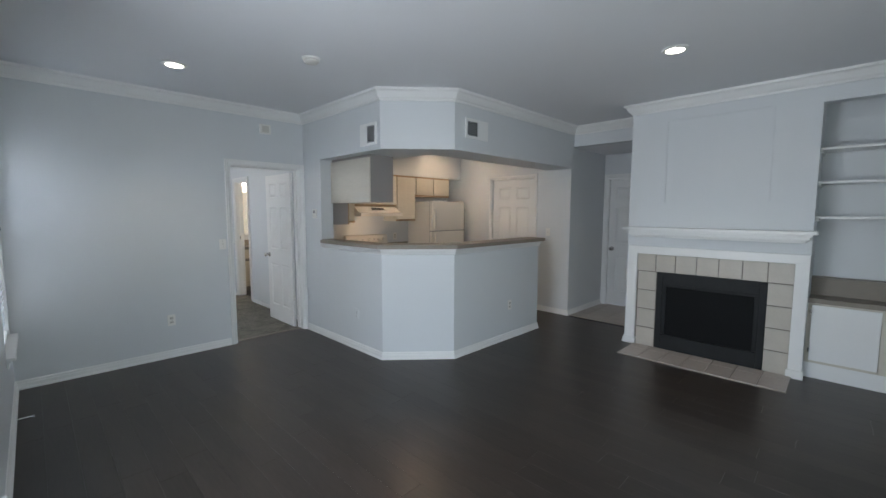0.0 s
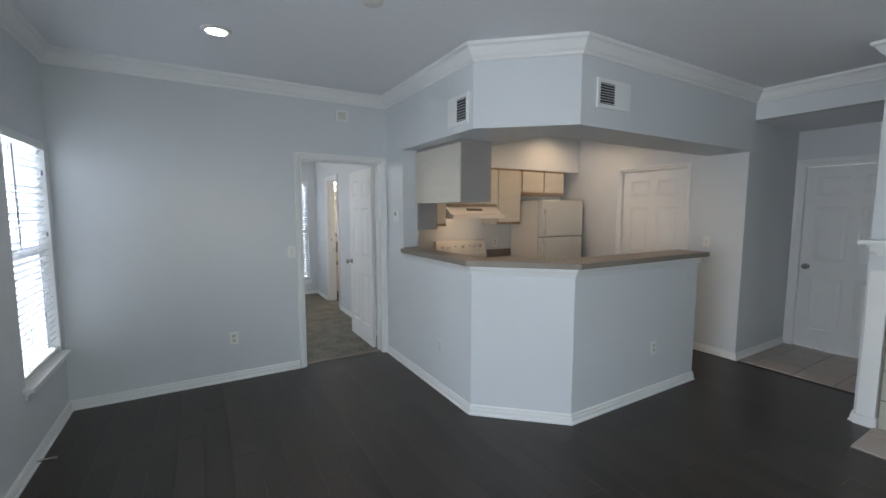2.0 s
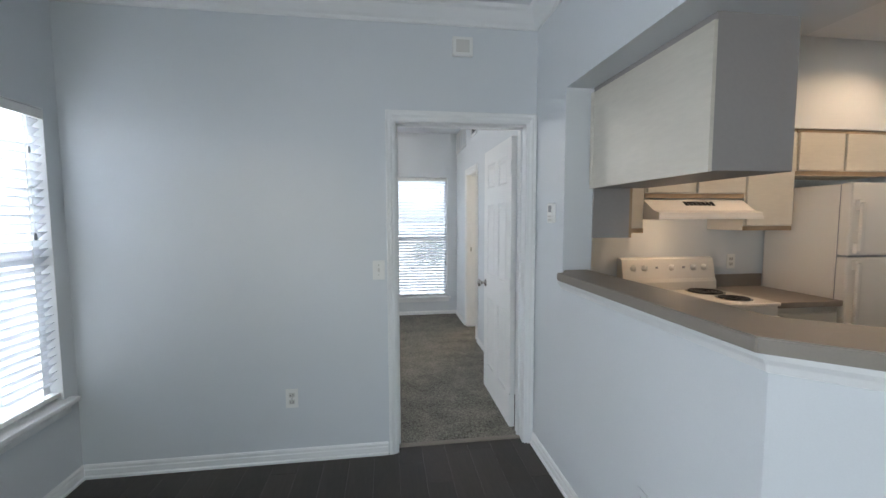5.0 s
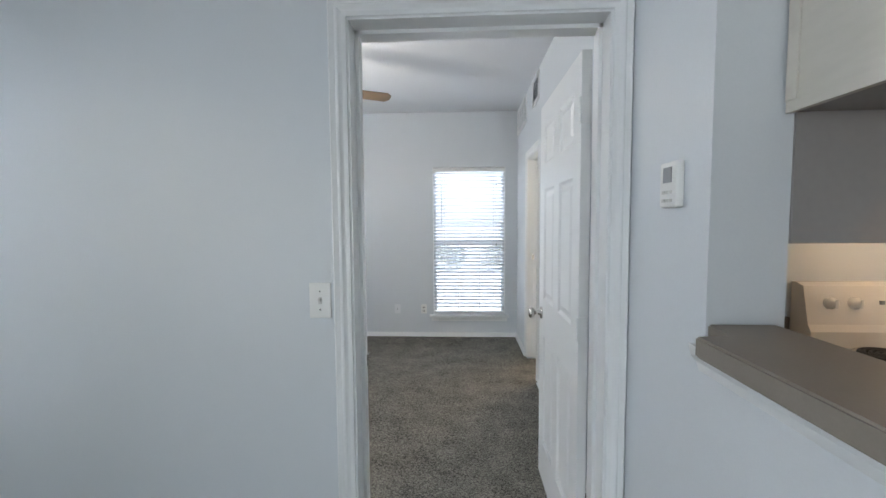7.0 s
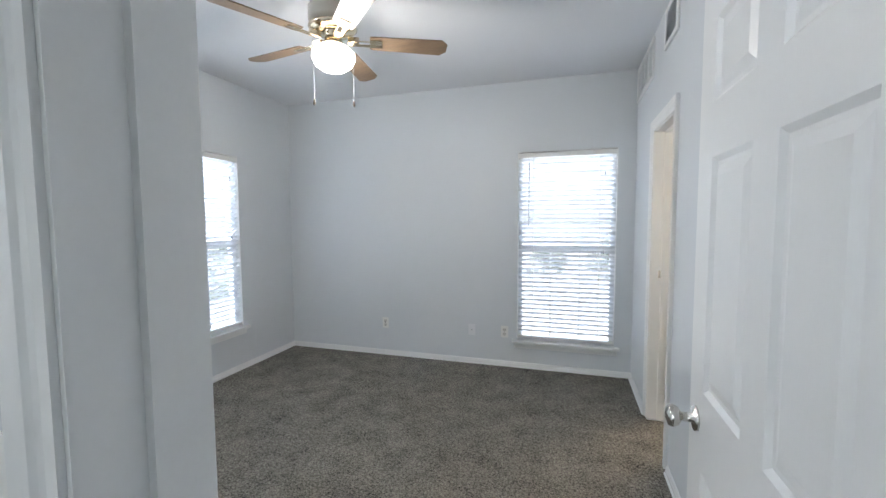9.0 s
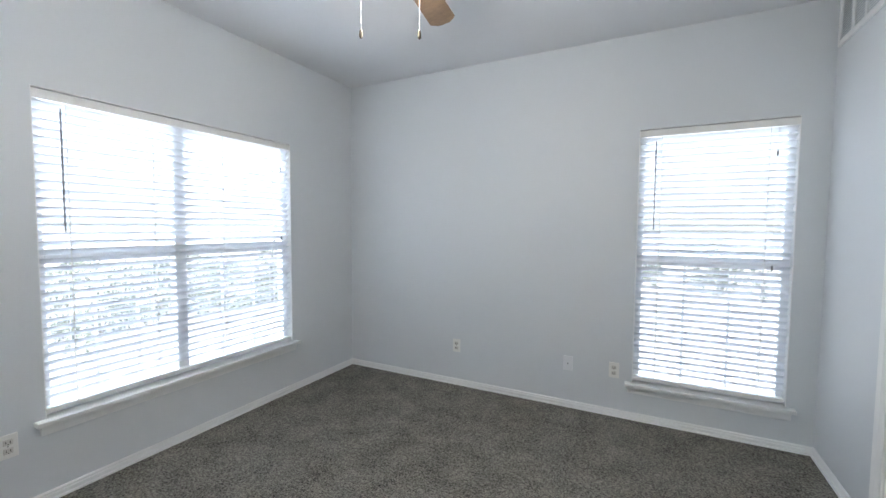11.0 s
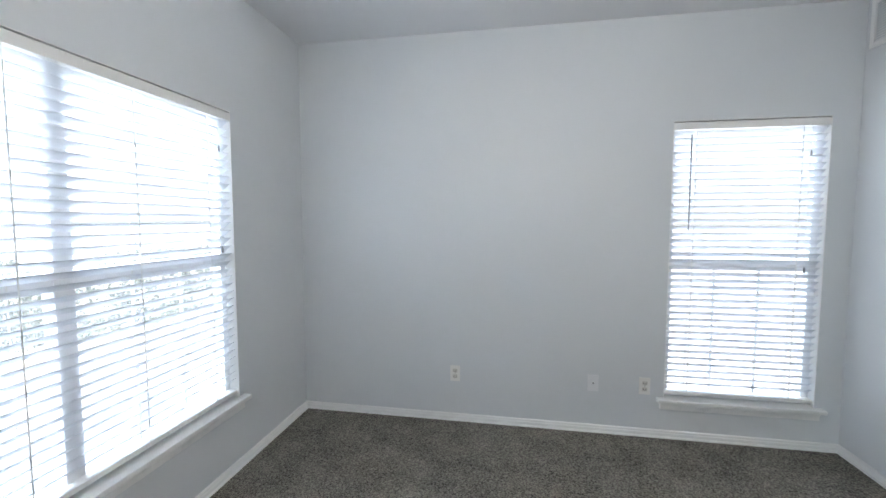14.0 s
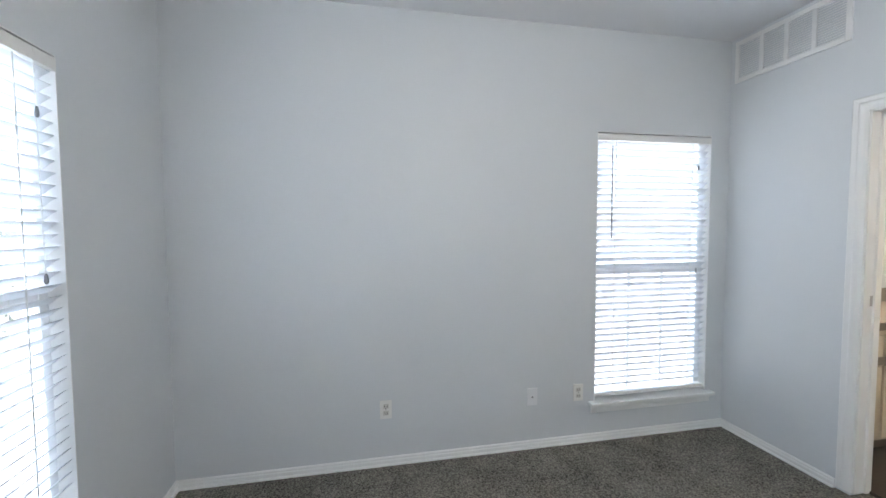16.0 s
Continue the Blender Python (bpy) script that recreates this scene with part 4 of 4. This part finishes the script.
# ---- bathroom glimpse ----
vn = thing("bathroom_vanity", (3.5, 8.975, 0), "beige bathroom vanity with tan edges", "vanity")
part("body", boxes((-0.70, -0.55, 0.09, 0.70, 0, 0.80)), M_VANITY, vn)
part("toe_kick", boxes((-0.70, -0.49, 0.0, 0.70, -0.02, 0.09)), M_LEDGE, vn)
for k in range(3):
    x = -0.69 + 0.465 * k
    part("drawer_front", boxes((x, -0.566, 0.63, x + 0.445, -0.551, 0.765), bevel=0.003), M_VANITY, vn)
    part("cabinet_door", boxes((x, -0.566, 0.11, x + 0.445, -0.551, 0.57), bevel=0.003), M_VANITY, vn)
part("edge_strip", boxes((-0.70, -0.56, 0.575, 0.70, -0.551, 0.625)), M_LEDGE, vn)
part("counter", boxes((-0.70, -0.58, 0.80, 0.70, 0, 0.85), (-0.70, -0.02, 0.85, 0.70, 0, 0.95), bevel=0.004), M_LEDGE, vn, "tan laminate vanity top")
lone("bath_mirror", boxes((2.95, 8.972, 1.05, 4.2, 8.984, 1.90)), M_MIRROR, "frameless mirror over the vanity", "mirror")
bl_ = thing("vanity_light", (3.35, 8.985, 2.08), "chrome bar light with lit globes over the mirror", "wall light")
part("bar", boxes((-0.42, -0.03, -0.05, 0.42, 0, 0.05), bevel=0.006), M_CHROME, bl_)
for x in (-0.32, -0.16, 0.0, 0.16, 0.32):
    part("globe_bulb", lathe(bmesh.new(), (x, -0.03, 0), [(0.02, 0), (0.03, 0.012), (0.046, 0.035), (0.048, 0.055), (0.035, 0.082), (0.002, 0.09)], seg=18, axis="-y"), M_GLOBE, bl_)
lone("strike_plate", boxes((1.657, 5.355, 0.875, 1.660, 5.385, 0.945), (1.657, 5.385, 0.89, 1.666, 5.409, 0.93)), M_CHROME, "nickel strike plate on the bedroom door jamb", "strike plate")
lp = lone("latch_plate", boxes((2.715, 8.150, 1.02, 2.74, 8.1525, 1.075)), M_CHROME, "small metal latch plate on the jamb", "latch plate")

# ---- outside ----
setting("ground", boxes((-150, -150, -0.60, 150, 150, -0.45)), M_GROUND, "pale sunlit ground outside", "ground")


def shrub(at, h, r, seed):
    rnd = random.Random(seed)
    t = thing("shrub", at, "low green leafy shrub in bright sunlight outside", "shrub", "shrubs outside")
    bm = bmesh.new()
    for k in range(7):
        m = Matrix.Rotation(rnd.uniform(0, 6.28), 4, "Z") @ Matrix.Rotation(radians(rnd.uniform(5, 40)), 4, "Y") @ Matrix.Translation((0, 0, h * 0.33))
        bmesh.ops.create_cone(bm, cap_ends=True, segments=6, radius1=0.012, radius2=0.004, depth=h * 0.7, matrix=m)
    part("stems", bm, M_BARK, t)
    bm = bmesh.new()
    for _ in range(34):
        c, cr = Vector((rnd.gauss(0, 0.45) * r, rnd.gauss(0, 0.45) * r, h * rnd.uniform(0.05, 0.92))), rnd.uniform(0.2, 0.38) * r
        for _ in range(60):
            d = Vector((rnd.gauss(0, 1), rnd.gauss(0, 1), rnd.gauss(0, 0.8))).normalized() * cr * rnd.uniform(0.4, 1)
            q = Euler((rnd.uniform(0, 6.28), rnd.uniform(0, 6.28), 0)).to_matrix()
            s = rnd.uniform(0.025, 0.06)
            bm.faces.new([bm.verts.new(c + d + q @ Vector(v) * s) for v in ((-1, 0, 0), (0, -0.45, 0.1), (1, 0, 0), (0, 0.45, 0.1))])
    part("foliage", bm, M_LEAF, t)
    return t


srnd = random.Random(3)
for i in range(11):
    shrub((-6.3 + srnd.uniform(-0.5, 0.5), 2.2 + 1.15 * i, -0.45), srnd.uniform(1.0, 1.5), srnd.uniform(0.7, 0.9), i)
for i in range(3):
    shrub((-0.5 + 2.0 * i, 19.5 + srnd.uniform(-0.5, 0.5), -0.45), srnd.uniform(1.0, 1.6), srnd.uniform(0.7, 0.9), 20 + i)

# ---- floor pieces ----
plank = boxes((-0.0738, -0.599, -0.006, 0.0738, 0.599, 0.0))
pe = [e for e in plank.edges if all(v.co.z > -0.003 for v in e.verts)]
bmesh.ops.bevel(plank, geom=pe, offset=0.0007, segments=1, affect="EDGES")
plank_data = mesh_of("plank", plank, M_FLOOR)
prnd = random.Random(5)
nx = 38
for i in range(nx):
    y = -1.6 + prnd.uniform(-0.9, 0.0)
    x = -0.05 + 0.148 * i
    while y < 5.31:
        y0, y1 = max(y, -1.62), min(y + 1.2, 5.30)
        if y1 - y0 > 0.05:
            p = new("plank", plank_data)
            p.parent = floor
            p.location = (x, (y0 + y1) / 2, 0)
            p.scale = (1, (y1 - y0 - 0.0008) / 1.198, 1)
        y += 1.2
et = mesh_of("tile", tile_mesh(0.292, 0.292, 0.008), M_HTILE)
for i in range(4):
    for j in range(4):
        x, y = 5.73 + 0.3 * i, 2.25 + 0.3 * j
        if x < 6.66 and y < 3.2:
            tile_piece(et, (x, y, -0.004), entry_floor)
